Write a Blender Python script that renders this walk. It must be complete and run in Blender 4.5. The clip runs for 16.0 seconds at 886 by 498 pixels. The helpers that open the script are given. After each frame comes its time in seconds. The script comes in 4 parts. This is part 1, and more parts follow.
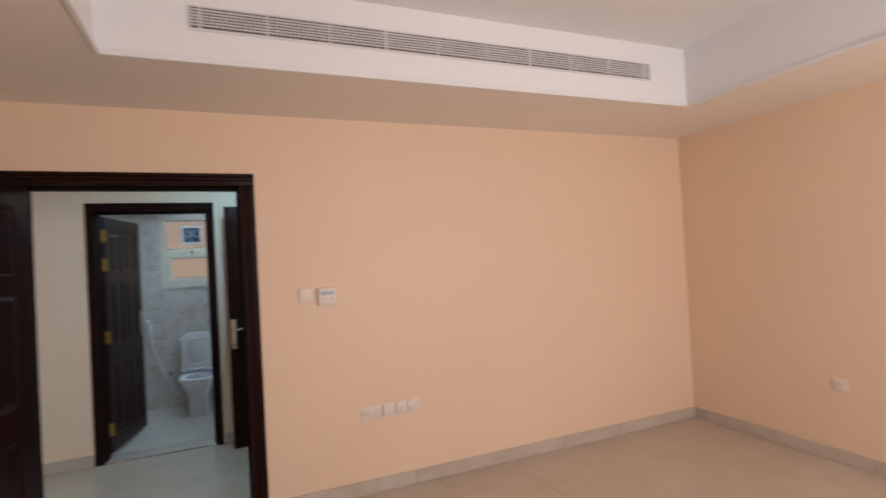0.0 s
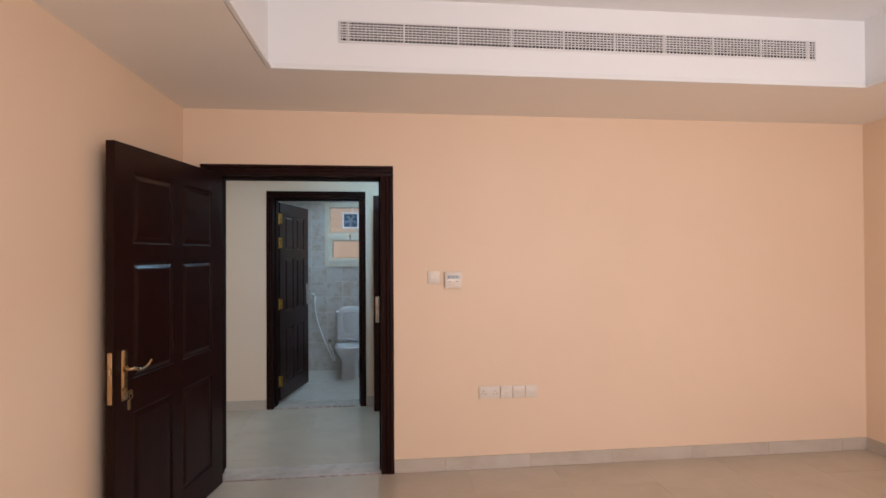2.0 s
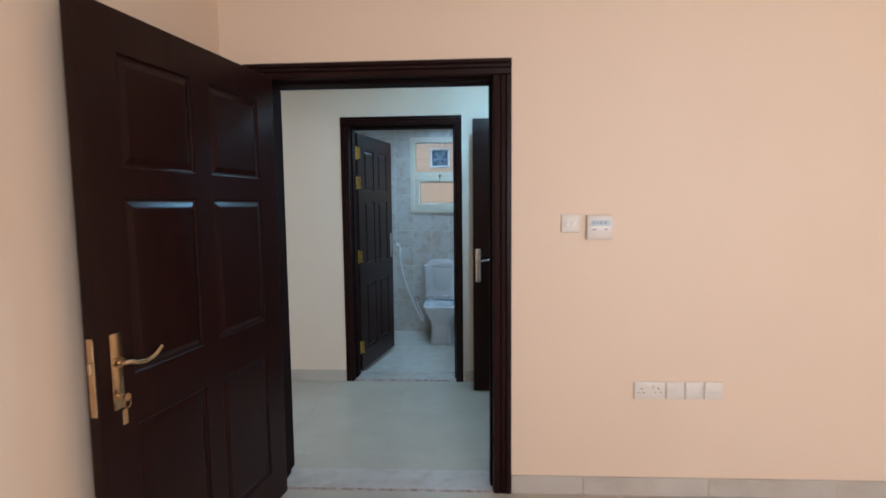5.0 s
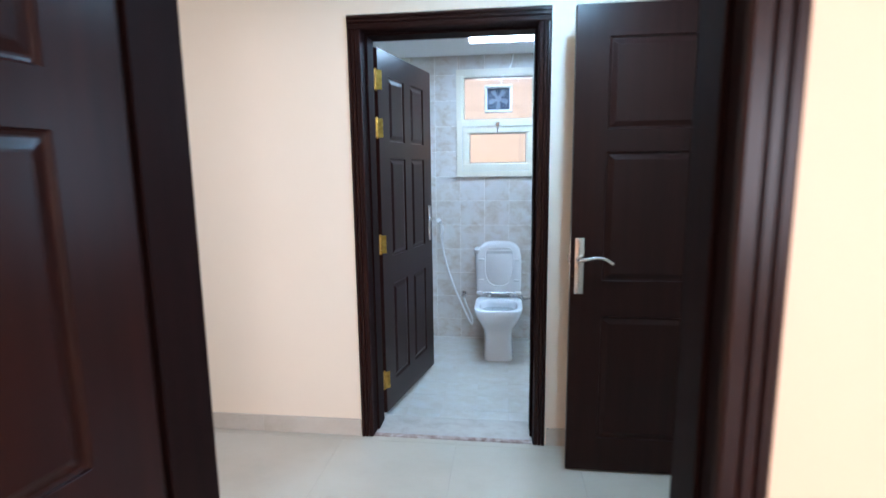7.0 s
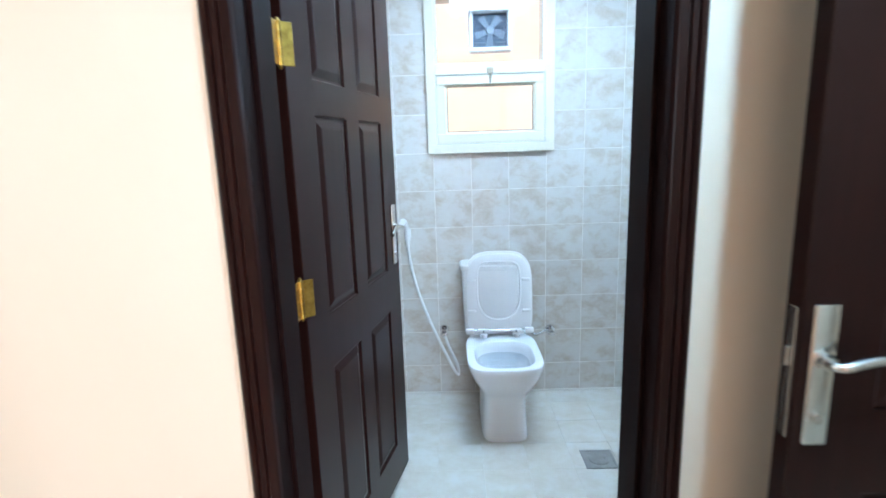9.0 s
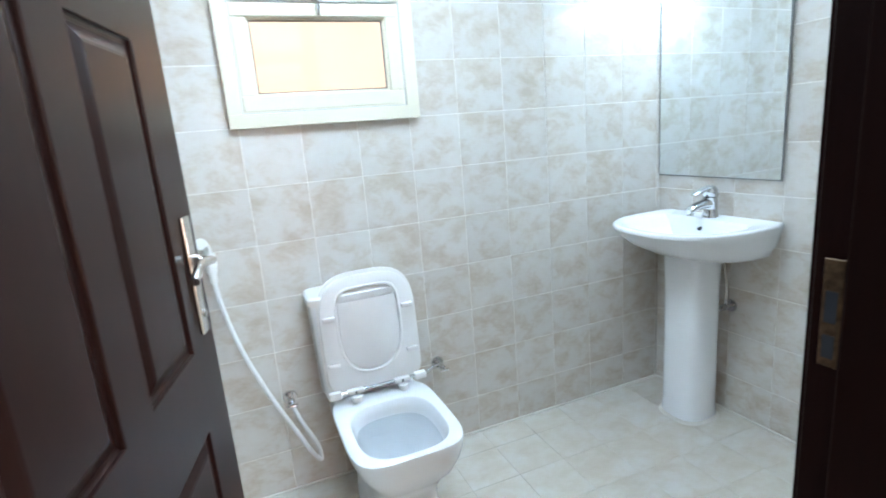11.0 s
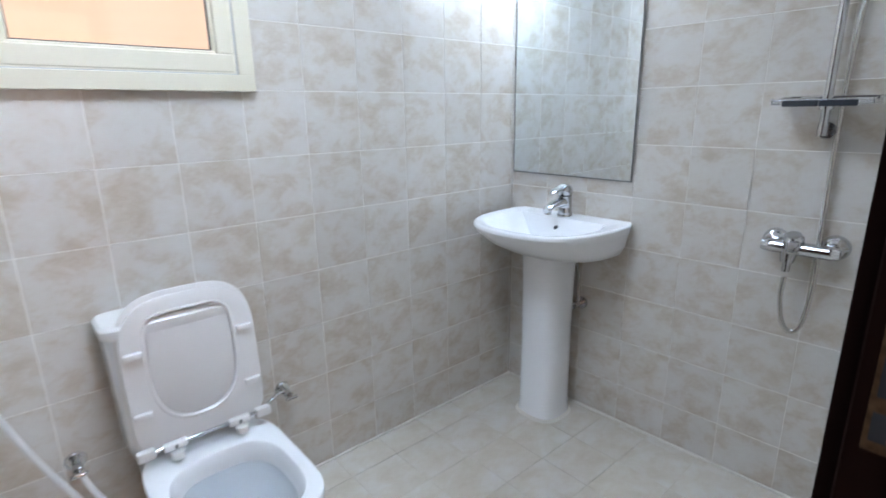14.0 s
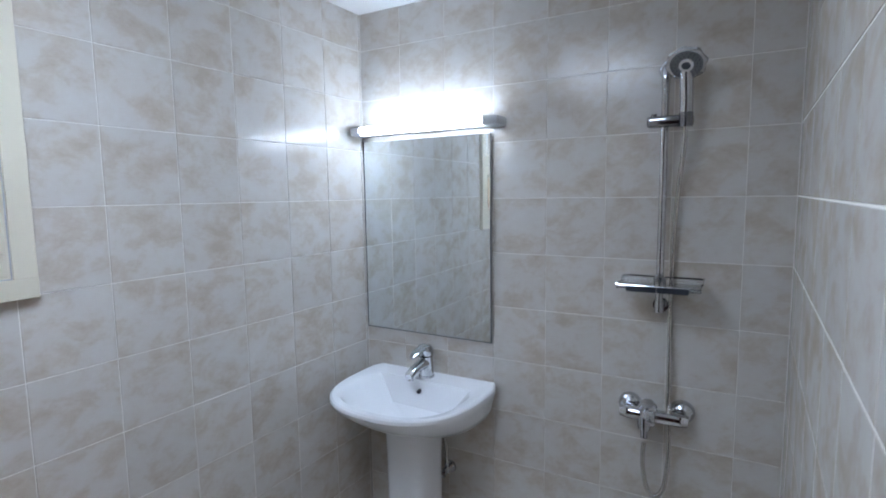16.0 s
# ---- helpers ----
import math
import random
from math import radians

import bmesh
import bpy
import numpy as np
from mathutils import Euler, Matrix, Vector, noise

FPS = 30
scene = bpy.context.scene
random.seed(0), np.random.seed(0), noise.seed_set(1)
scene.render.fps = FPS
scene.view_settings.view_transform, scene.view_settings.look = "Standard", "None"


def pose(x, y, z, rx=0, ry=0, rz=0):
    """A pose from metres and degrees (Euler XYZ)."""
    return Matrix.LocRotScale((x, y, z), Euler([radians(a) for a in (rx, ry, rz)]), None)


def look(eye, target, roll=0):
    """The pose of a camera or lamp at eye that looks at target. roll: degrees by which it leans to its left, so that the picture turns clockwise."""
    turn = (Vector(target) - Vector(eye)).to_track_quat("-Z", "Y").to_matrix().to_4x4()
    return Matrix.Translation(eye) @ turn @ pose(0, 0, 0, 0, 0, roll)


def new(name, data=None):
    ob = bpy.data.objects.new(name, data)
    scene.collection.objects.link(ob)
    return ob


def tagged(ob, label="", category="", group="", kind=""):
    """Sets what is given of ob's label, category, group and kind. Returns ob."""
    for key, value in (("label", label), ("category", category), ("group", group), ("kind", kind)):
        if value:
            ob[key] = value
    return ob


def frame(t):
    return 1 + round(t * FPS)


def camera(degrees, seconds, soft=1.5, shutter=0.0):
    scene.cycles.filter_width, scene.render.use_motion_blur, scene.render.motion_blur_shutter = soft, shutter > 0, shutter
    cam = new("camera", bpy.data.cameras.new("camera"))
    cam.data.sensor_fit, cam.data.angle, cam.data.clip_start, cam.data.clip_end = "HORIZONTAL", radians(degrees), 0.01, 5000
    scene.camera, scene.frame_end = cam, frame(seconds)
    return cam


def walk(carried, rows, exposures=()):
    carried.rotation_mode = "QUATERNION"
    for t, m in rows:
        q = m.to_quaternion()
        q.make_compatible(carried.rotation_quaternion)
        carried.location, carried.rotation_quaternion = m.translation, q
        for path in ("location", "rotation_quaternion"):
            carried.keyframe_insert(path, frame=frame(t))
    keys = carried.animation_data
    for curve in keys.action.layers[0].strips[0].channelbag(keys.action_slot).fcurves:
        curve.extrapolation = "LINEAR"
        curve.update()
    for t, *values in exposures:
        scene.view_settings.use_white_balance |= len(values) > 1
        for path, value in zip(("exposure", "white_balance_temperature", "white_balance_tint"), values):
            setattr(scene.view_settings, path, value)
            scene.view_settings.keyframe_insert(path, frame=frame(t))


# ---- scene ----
cam = camera(81.6, 16.0, soft=1.6, shutter=0.6)
PATH = [
    (0, (-0.19, -3.337, 1.525), (0.597, -1.499, 1.556), -3.1),
    (0.5, (-0.086, -3.421, 1.512), (0.39, -1.479, 1.58), -1.7),
    (1, (-0.053, -3.475, 1.502), (0.262, -1.501, 1.553), -1.0),
    (1.5, (-0.043, -3.518, 1.497), (0.198, -1.533, 1.535), -0.6),
    (2, (-0.042, -3.532, 1.494), (0.174, -1.544, 1.513), -0.3),
    (2.5, (-0.052, -3.532, 1.497), (0.141, -1.541, 1.505), 0.0),
    (3, (-0.059, -3.512, 1.494), (0.118, -1.52, 1.49), 0.1),
    (3.5, (-0.13, -3.331, 1.465), (0.021, -1.338, 1.412), 0.1),
    (6, (-0.272, -1.694, 1.426), (-0.497, 0.278, 1.183), -0.7),
    (6.5, (-0.4, -1.28, 1.425), (-0.632, 0.687, 1.146), -0.6),
    (7, (-0.452, -0.884, 1.392), (-0.696, 1.077, 1.087), -0.7),
    (7.5, (-0.547, -0.471, 1.395), (-0.777, 1.483, 1.038), -0.3),
    (8, (-0.624, -0.105, 1.406), (-0.753, 1.859, 1.052), -0.2),
    (8.2, (-0.643, 0.042, 1.393), (-0.775, 2.006, 1.037), -0.3),
    (10.3, (-0.851, 1.215, 1.314), (-0.563, 3.14, 0.854), -3.0),
    (10.5, (-0.844, 1.298, 1.292), (-0.491, 3.21, 0.827), -2.5),
    (11, (-0.874, 1.467, 1.269), (-0.159, 3.283, 0.829), -4.7),
    (11.5, (-0.9, 1.558, 1.196), (-0.113, 3.336, 0.727), -4.6),
    (12, (-0.913, 1.578, 1.145), (-0.112, 3.345, 0.658), -4.3),
    (12.5, (-0.94, 1.58, 1.136), (-0.116, 3.33, 0.628), -3.9),
    (13, (-0.944, 1.608, 1.14), (-0.019, 3.302, 0.614), -2.9),
    (13.5, (-0.873, 1.669, 1.217), (0.263, 3.225, 0.679), -0.8),
    (14, (-0.822, 1.745, 1.270), (0.437, 3.208, 0.75), -0.9),
    (14.5, (-0.738, 1.826, 1.302), (0.665, 3.159, 0.802), -0.4),
    (15, (-0.702, 1.923, 1.417), (0.876, 3.055, 0.938), 0.2),
    (15.5, (-0.707, 1.948, 1.514), (0.962, 3.007, 1.208), -0.7),
    (16, (-0.704, 1.928, 1.554), (0.996, 2.96, 1.342), -0.76),
]
EXPOSURES = [(0.0, -0.16, 6550, 17), (0.5, -0.18, 6650, 17), (1.0, -0.02, 6500, 17), (3.6, 0.06, 6350, 16), (6.0, 0.72, 5200, 3), (6.5, 1.06, 5600, 14), (7.0, 1.38, 5850, 17), (7.5, 1.85, 5950, 15), (8.2, 1.75, 6000, 14),
             (10.5, 1.95, 6650, 15), (11.5, 1.82, 7300, 22), (12.5, 1.98, 7500, 26), (13.5, 1.75, 7450, 27), (14.5, 1.16, 7300, 29), (15.0, 1.08, 7300, 30), (15.5, 0.88, 7200, 31), (16.0, 0.77, 7050, 30)]
walk(cam, [(t, look(eye, target, roll)) for t, eye, target, roll in PATH], EXPOSURES)

# plan, in metres
XL, XR = -1.375, 3.562          # bedroom side walls
YREAR = -4.7                    # bedroom rear wall
SOFFIT, TRAY = 2.462, 2.86      # bedroom ceiling
HALL_Y0, HALL_Y1 = 0.2, 1.596   # hallway faces
HALL_XL, HALL_XR = -3.3, 0.975
HALL_Z = 2.324
BX0, BX1, BY0, BY1, BZ = -1.40, 1.115, 1.680, 3.185, 2.31   # bathroom faces, in the bathroom's own frame
BO = pose(-0.087, 0.147, -0.03)   # the bathroom's frame: its floor lies 3 cm lower
SKEW = pose(BX1, BY1 - 1.3, 0, 0, 0, 2.2) @ pose(-BX1, 1.3 - BY1, 0)   # its mirror wall stands a little askew
BR = BO @ SKEW


# ---- world and lights ----
world = bpy.data.worlds.new("sky")
scene.world = world
world.use_nodes = True
wn = world.node_tree.nodes
sky = wn.new("ShaderNodeTexSky")
sky.sky_type, sky.sun_disc = "NISHITA", False
sky.sun_elevation, sky.sun_rotation = radians(60), radians(225)
world.node_tree.links.new(sky.outputs[0], wn["Background"].inputs[0])
wn["Background"].inputs[1].default_value = 0.12


def area(name, m, sx, sy, power, colour):
    la = bpy.data.lights.new(name, "AREA")
    la.shape, la.size, la.size_y, la.energy, la.color = "RECTANGLE", sx, sy, power, colour
    ob = new(name, la)
    ob.matrix_world = m
    return ob


sun = bpy.data.lights.new("sun", "SUN")
sun.energy, sun.angle, sun.color = 2.4, radians(0.5), (1.0, 0.95, 0.88)
new("sun", sun).matrix_world = look((-3.5, -3.5, 8.57), (0, 0, 0))
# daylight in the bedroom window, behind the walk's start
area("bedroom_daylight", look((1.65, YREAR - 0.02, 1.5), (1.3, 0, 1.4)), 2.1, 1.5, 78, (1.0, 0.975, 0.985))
# daylight in the window of the room beyond the hallway
area("side_daylight", look((3.5, 2.15, 1.5), (0, 0.6, 1.2)), 1.6, 1.4, 14, (0.50, 0.78, 1.0))
# fill lamp added in an unseen opening at the end of the hallway
area("hall_fill", look((HALL_XL - 0.02, 0.9, 1.45), (0, 0.9, 0.6)), 0.9, 1.3, 3.5, (0.80, 0.90, 1.0))


# ---- materials ----
def principled(name):
    m = bpy.data.materials.new(name)
    m.use_nodes = True
    nt = m.node_tree
    return m, nt, nt.nodes["Principled BSDF"]


def noise_node(nt, scale, detail=4.0, rough=0.55, vec=None):
    n = nt.nodes.new("ShaderNodeTexNoise")
    n.inputs["Scale"].default_value, n.inputs["Detail"].default_value = scale, detail
    n.inputs["Roughness"].default_value = rough
    if vec is not None:
        nt.links.new(vec, n.inputs["Vector"])
    return n


def ramp_node(nt, fac, stops):
    r = nt.nodes.new("ShaderNodeValToRGB")
    els = r.color_ramp.elements
    while len(els) < len(stops):
        els.new(0.5)
    for e, (p, c) in zip(els, stops):
        e.position, e.color = p, (*c, 1)
    nt.links.new(fac, r.inputs[0])
    return r


def bump_node(nt, height, strength, dist, bsdf):
    b = nt.nodes.new("ShaderNodeBump")
    b.inputs["Strength"].default_value, b.inputs["Distance"].default_value = strength, dist
    nt.links.new(height, b.inputs["Height"])
    nt.links.new(b.outputs[0], bsdf.inputs["Normal"])


def grainy(name, lo, hi, rough, big=1.3, fine=90.0, bump=0.08, dist=0.002, metal=0.0, coat=0.0):
    """Paint, plaster, plastic or metal: a slow drift of colour, a fine grain in relief and gloss."""
    m, nt, p = principled(name)
    co = nt.nodes.new("ShaderNodeTexCoord").outputs["Object"]
    a = noise_node(nt, big, 5, 0.6, co)
    nt.links.new(ramp_node(nt, a.outputs[0], [(0.3, lo), (0.7, hi)]).outputs[0], p.inputs["Base Color"])
    f = noise_node(nt, fine, 3, 0.6, co)
    mr = nt.nodes.new("ShaderNodeMapRange")
    mr.inputs["To Min"].default_value, mr.inputs["To Max"].default_value = rough * 0.85, min(1, rough * 1.15)
    nt.links.new(f.outputs[0], mr.inputs["Value"])
    nt.links.new(mr.outputs[0], p.inputs["Roughness"])
    p.inputs["Metallic"].default_value = metal
    p.inputs["Coat Weight"].default_value = coat
    p.inputs["Coat Roughness"].default_value = 0.08
    if bump:
        bump_node(nt, f.outputs[0], bump, dist, p)
    return m


def tile_mat(name, stops, rough, scale, vary=0.045):
    """Glazed tile: cloudy marbling that differs from piece to piece."""
    m, nt, p = principled(name)
    co = nt.nodes.new("ShaderNodeTexCoord").outputs["Object"]
    info = nt.nodes.new("ShaderNodeObjectInfo")
    mul = nt.nodes.new("ShaderNodeMath")
    mul.operation = "MULTIPLY"
    mul.inputs[1].default_value = 37.0
    nt.links.new(info.outputs["Random"], mul.inputs[0])
    add = nt.nodes.new("ShaderNodeVectorMath")
    nt.links.new(co, add.inputs[0])
    nt.links.new(mul.outputs[0], add.inputs[1])
    mp = nt.nodes.new("ShaderNodeMapping")
    mp.inputs["Rotation"].default_value = (0, 0, radians(38))
    mp.inputs["Scale"].default_value = (1.0, 1.3, 1.0)
    nt.links.new(add.outputs[0], mp.inputs[0])
    a = noise_node(nt, scale, 6, 0.6, mp.outputs[0])
    a.inputs["Distortion"].default_value = 0.25
    b = noise_node(nt, scale * 6, 5, 0.65, mp.outputs[0])
    mix = nt.nodes.new("ShaderNodeMath")
    mix.operation = "MULTIPLY_ADD"
    mix.inputs[1].default_value = 0.16
    nt.links.new(b.outputs[0], mix.inputs[0])
    nt.links.new(a.outputs[0], mix.inputs[2])
    r = ramp_node(nt, mix.outputs[0], stops)
    hsv = nt.nodes.new("ShaderNodeHueSaturation")
    mr = nt.nodes.new("ShaderNodeMapRange")
    mr.inputs["To Min"].default_value, mr.inputs["To Max"].default_value = 1 - vary, 1 + vary
    nt.links.new(info.outputs["Random"], mr.inputs["Value"])
    nt.links.new(mr.outputs[0], hsv.inputs["Value"])
    nt.links.new(r.outputs[0], hsv.inputs["Color"])
    nt.links.new(hsv.outputs[0], p.inputs["Base Color"])
    p.inputs["Roughness"].default_value = rough
    w = noise_node(nt, 9.0, 2, 0.5, add.outputs[0])
    bump_node(nt, w.outputs[0], 0.05, 0.004, p)
    return m


def wood_mat(name, lo, hi, rough, coat=0.3, gloss=0.16):
    m, nt, p = principled(name)
    co = nt.nodes.new("ShaderNodeTexCoord").outputs["Object"]
    mp = nt.nodes.new("ShaderNodeMapping")
    mp.inputs["Scale"].default_value = (28, 28, 1.6)
    nt.links.new(co, mp.inputs[0])
    a = noise_node(nt, 1.0, 6, 0.6, mp.outputs[0])
    nt.links.new(ramp_node(nt, a.outputs[0], [(0.3, lo), (0.75, hi)]).outputs[0], p.inputs["Base Color"])
    s = noise_node(nt, 3.0, 3, 0.6, co)
    mr = nt.nodes.new("ShaderNodeMapRange")
    mr.inputs["To Min"].default_value, mr.inputs["To Max"].default_value = rough - 0.025, rough + 0.03
    nt.links.new(s.outputs[0], mr.inputs["Value"])
    nt.links.new(mr.outputs[0], p.inputs["Roughness"])
    bump_node(nt, a.outputs[0], 0.03, 0.0006, p)
    p.inputs["Coat Weight"].default_value = coat
    p.inputs["Specular IOR Level"].default_value = gloss
    return m


def glow(name, colour, strength):
    m, nt, p = principled(name)
    p.inputs["Base Color"].default_value = (*colour, 1)
    p.inputs["Emission Color"].default_value = (*colour, 1)
    p.inputs["Emission Strength"].default_value = strength
    return m


PEACH = grainy("peach_paint", (0.80, 0.602, 0.430), (0.83, 0.63, 0.455), 0.55, 0.9, 70, 0.10)
CREAM = grainy("pale_peach_paint", (0.80, 0.655, 0.505), (0.83, 0.685, 0.535), 0.55, 0.9, 70, 0.10)
WHITE = grainy("white_paint", (0.80, 0.79, 0.78), (0.83, 0.82, 0.81), 0.6, 0.8, 60, 0.06)
SOFF = grainy("soffit_paint", (0.85, 0.785, 0.71), (0.87, 0.81, 0.74), 0.6, 0.8, 60, 0.06)
OUTER = grainy("outer_render", (0.70, 0.565, 0.425), (0.74, 0.605, 0.465), 0.8, 0.8, 60, 0.3)
DOORW = wood_mat("dark_mahogany", (0.0125, 0.0036, 0.0027), (0.0205, 0.0058, 0.0043), 0.29, 0.0)
JAMBW = wood_mat("satin_mahogany", (0.0075, 0.0027, 0.0023), (0.013, 0.0043, 0.0037), 0.62, 0.0, 0.05)
FLOORT = tile_mat("beige_floor_tile", [(0.35, (0.51, 0.435, 0.345)), (0.6, (0.545, 0.47, 0.375)), (0.85, (0.565, 0.495, 0.40))], 0.22, 3.0, 0.010)
SKIRT = tile_mat("beige_skirting_tile", [(0.35, (0.46, 0.39, 0.31)), (0.6, (0.54, 0.47, 0.39)), (0.85, (0.58, 0.52, 0.44))], 0.25, 4.0, 0.02)
BTILE = tile_mat("marbled_wall_tile", [(0.40, (0.495, 0.420, 0.348)), (0.52, (0.550, 0.487, 0.424)), (0.61, (0.590, 0.550, 0.510)), (0.78, (0.61, 0.585, 0.555))], 0.22, 9.5, 0.03)
BFLOOR = tile_mat("marbled_floor_tile", [(0.40, (0.545, 0.478, 0.398)), (0.56, (0.583, 0.526, 0.456)), (0.68, (0.607, 0.566, 0.514)), (0.82, (0.625, 0.598, 0.565))], 0.30, 9.0, 0.010)
GROUT = grainy("pale_grout", (0.78, 0.76, 0.72), (0.84, 0.82, 0.78), 0.8, 6, 200, 0.3)
BEAD = grainy("pale_bead", (0.66, 0.63, 0.58), (0.72, 0.69, 0.64), 0.7, 20, 200, 0.3)
GROUTF = grainy("floor_grout", (0.50, 0.455, 0.40), (0.58, 0.545, 0.50), 0.85, 6, 200, 0.3)
GROUTD = grainy("beige_grout", (0.43, 0.365, 0.295), (0.48, 0.415, 0.34), 0.85, 6, 200, 0.3)
CEMENT = grainy("worn_cement", (0.22, 0.11, 0.08), (0.58, 0.47, 0.41), 0.9, 26, 120, 0.8, 0.006)
MARBLE = tile_mat("threshold_marble", [(0.35, (0.46, 0.40, 0.34)), (0.6, (0.56, 0.50, 0.44)), (0.85, (0.60, 0.56, 0.50))], 0.2, 9.0)
CERAMIC = grainy("white_ceramic", (0.80, 0.81, 0.83), (0.82, 0.83, 0.85), 0.20, 2, 20, 0.0)
SEATP = grainy("white_seat_plastic", (0.78, 0.765, 0.76), (0.81, 0.795, 0.79), 0.22, 3, 200, 0.0)
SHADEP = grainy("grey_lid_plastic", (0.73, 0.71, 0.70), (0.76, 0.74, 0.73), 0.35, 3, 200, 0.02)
PLASTIC = grainy("white_plastic", (0.74, 0.73, 0.71), (0.78, 0.77, 0.75), 0.32, 5, 200, 0.02)
GREYP = grainy("grey_plastic", (0.42, 0.43, 0.45), (0.46, 0.47, 0.49), 0.4, 5, 200, 0.02)
DARKGREY = grainy("dark_grey_plastic", (0.14, 0.145, 0.15), (0.17, 0.175, 0.18), 0.3, 5, 200, 0.02)
DARKP = grainy("dark_plastic", (0.02, 0.025, 0.035), (0.035, 0.04, 0.05), 0.4, 5, 200, 0.02)
IVORY = grainy("ivory_plastic", (0.76, 0.66, 0.56), (0.79, 0.69, 0.59), 0.35, 5, 200, 0.02)
LCD = grainy("lcd_glass", (0.36, 0.38, 0.36), (0.42, 0.44, 0.42), 0.3, 8, 200, 0.0)
CHROME = grainy("chrome", (0.56, 0.57, 0.59), (0.62, 0.63, 0.65), 0.08, 5, 60, 0.0, metal=1.0)
STEEL = grainy("satin_nickel", (0.58, 0.56, 0.53), (0.66, 0.64, 0.61), 0.24, 12, 160, 0.0, metal=1.0)
BRONZE = grainy("antique_brass", (0.46, 0.31, 0.17), (0.58, 0.42, 0.25), 0.25, 20, 160, 0.03, metal=1.0)
OLDBRASS = grainy("dull_brass", (0.07, 0.045, 0.03), (0.24, 0.16, 0.10), 0.5, 60, 200, 0.1, metal=1.0)
GOLD = grainy("gold_hinge", (0.28, 0.16, 0.03), (0.60, 0.38, 0.09), 0.36, 38, 160, 0.10, metal=1.0)
CREAMF = grainy("cream_window_paint", (0.67, 0.61, 0.49), (0.71, 0.65, 0.53), 0.35, 3, 120, 0.03)
VENTM = grainy("white_grille_paint", (0.72, 0.70, 0.69), (0.77, 0.75, 0.74), 0.45, 4, 150, 0.03)
# near-black that puts the grille's inner shade into colour
VENTB = grainy("grille_shade", (0.022, 0.02, 0.019), (0.032, 0.03, 0.028), 0.8, 4, 150, 0.03)
HOSE = grainy("white_hose", (0.72, 0.72, 0.72), (0.78, 0.78, 0.78), 0.3, 10, 200, 0.05)
TUBE = glow("fluorescent_tube", (0.53, 0.795, 1.0), 25.0)
PANEL = glow("light_panel_glow", (0.53, 0.795, 1.0), 14.3)
BULB = glow("led_bulb_glow", (0.42, 0.76, 1.0), 410.0)

WATER, _nt, _p = principled("bowl_water")
_p.inputs["Base Color"].default_value = (0.93, 0.96, 0.98, 1)
_p.inputs["Roughness"].default_value = 0.02
_p.inputs["IOR"].default_value = 1.33
_p.inputs["Transmission Weight"].default_value = 0.9

GLASS, _nt, _p = principled("window_glass")
_p.inputs["Base Color"].default_value = (0.95, 0.96, 0.95, 1)
_p.inputs["Roughness"].default_value = 0.05
_p.inputs["Transmission Weight"].default_value = 1.0

MIRROR, _nt, _p = principled("mirror_silver")
_p.inputs["Base Color"].default_value = (0.85, 0.925, 0.95, 1)
_p.inputs["Metallic"].default_value = 1.0
_n = noise_node(_nt, 2.5, 3)
_m = _nt.nodes.new("ShaderNodeMapRange")
_m.inputs["To Min"].default_value, _m.inputs["To Max"].default_value = 0.015, 0.05
_nt.links.new(_n.outputs[0], _m.inputs["Value"])
_nt.links.new(_m.outputs[0], _p.inputs["Roughness"])


# ---- mesh helpers ----
def mesh_of(bm, name, material, smooth=False):
    bmesh.ops.recalc_face_normals(bm, faces=bm.faces[:])
    me = bpy.data.meshes.new(name)
    bm.to_mesh(me)
    bm.free()
    me.materials.append(material)
    if smooth:
        me.shade_smooth()
        me.set_sharp_from_angle(angle=radians(38))
    return me


def part(name, bm, material, parent=None, label="", smooth=False):
    ob = new(name, mesh_of(bm, name, material, smooth))
    if parent is not None:
        ob.parent = parent
    if label:
        ob["label"] = label
    return ob


def thing(name, label, category, m=None, group="", kind=""):
    ob = new(name)
    ob.empty_display_size = 0.1
    if m is not None:
        ob.matrix_basis = m
    return tagged(ob, label, category, group, kind)


def structure(name, bm, material, label="", category=""):
    return tagged(part(name, bm, material), label or name.replace("_", " "), category or name.split("_")[0], kind="structure")


def box(bm, lo, hi, bevel=0.0, seg=1, m=None):
    lo, hi = Vector(lo), Vector(hi)
    r = bmesh.ops.create_cube(bm, size=1.0)
    vs = r["verts"]
    for v in vs:
        v.co = Vector((lo[i] + (v.co[i] + 0.5) * (hi[i] - lo[i]) for i in range(3)))
    if bevel:
        es = list({e for v in vs for e in v.link_edges})
        g = bmesh.ops.bevel(bm, geom=es, offset=bevel, segments=seg, affect="EDGES", profile=0.5)
        vs = list({v for f in g["faces"] for v in f.verts} | {v for v in vs if v.is_valid})
    if m is not None:
        bmesh.ops.transform(bm, matrix=m, verts=[v for v in vs if v.is_valid])
    return vs


def bx(lo, hi, bevel=0.0, seg=1, m=None):
    bm = bmesh.new()
    box(bm, lo, hi, bevel, seg, m)
    return bm


def rod(bm, a, b, r, r2=None, n=20, cap=True):
    a, b = Vector(a), Vector(b)
    d = b - a
    q = d.to_track_quat("Z", "Y").to_matrix().to_4x4()
    bmesh.ops.create_cone(bm, cap_ends=cap, segments=n, radius1=r, radius2=r if r2 is None else r2, depth=d.length,
                          matrix=Matrix.Translation((a + b) / 2) @ q)
    return bm


def rods(*items):
    bm = bmesh.new()
    for it in items:
        rod(bm, *it)
    return bm


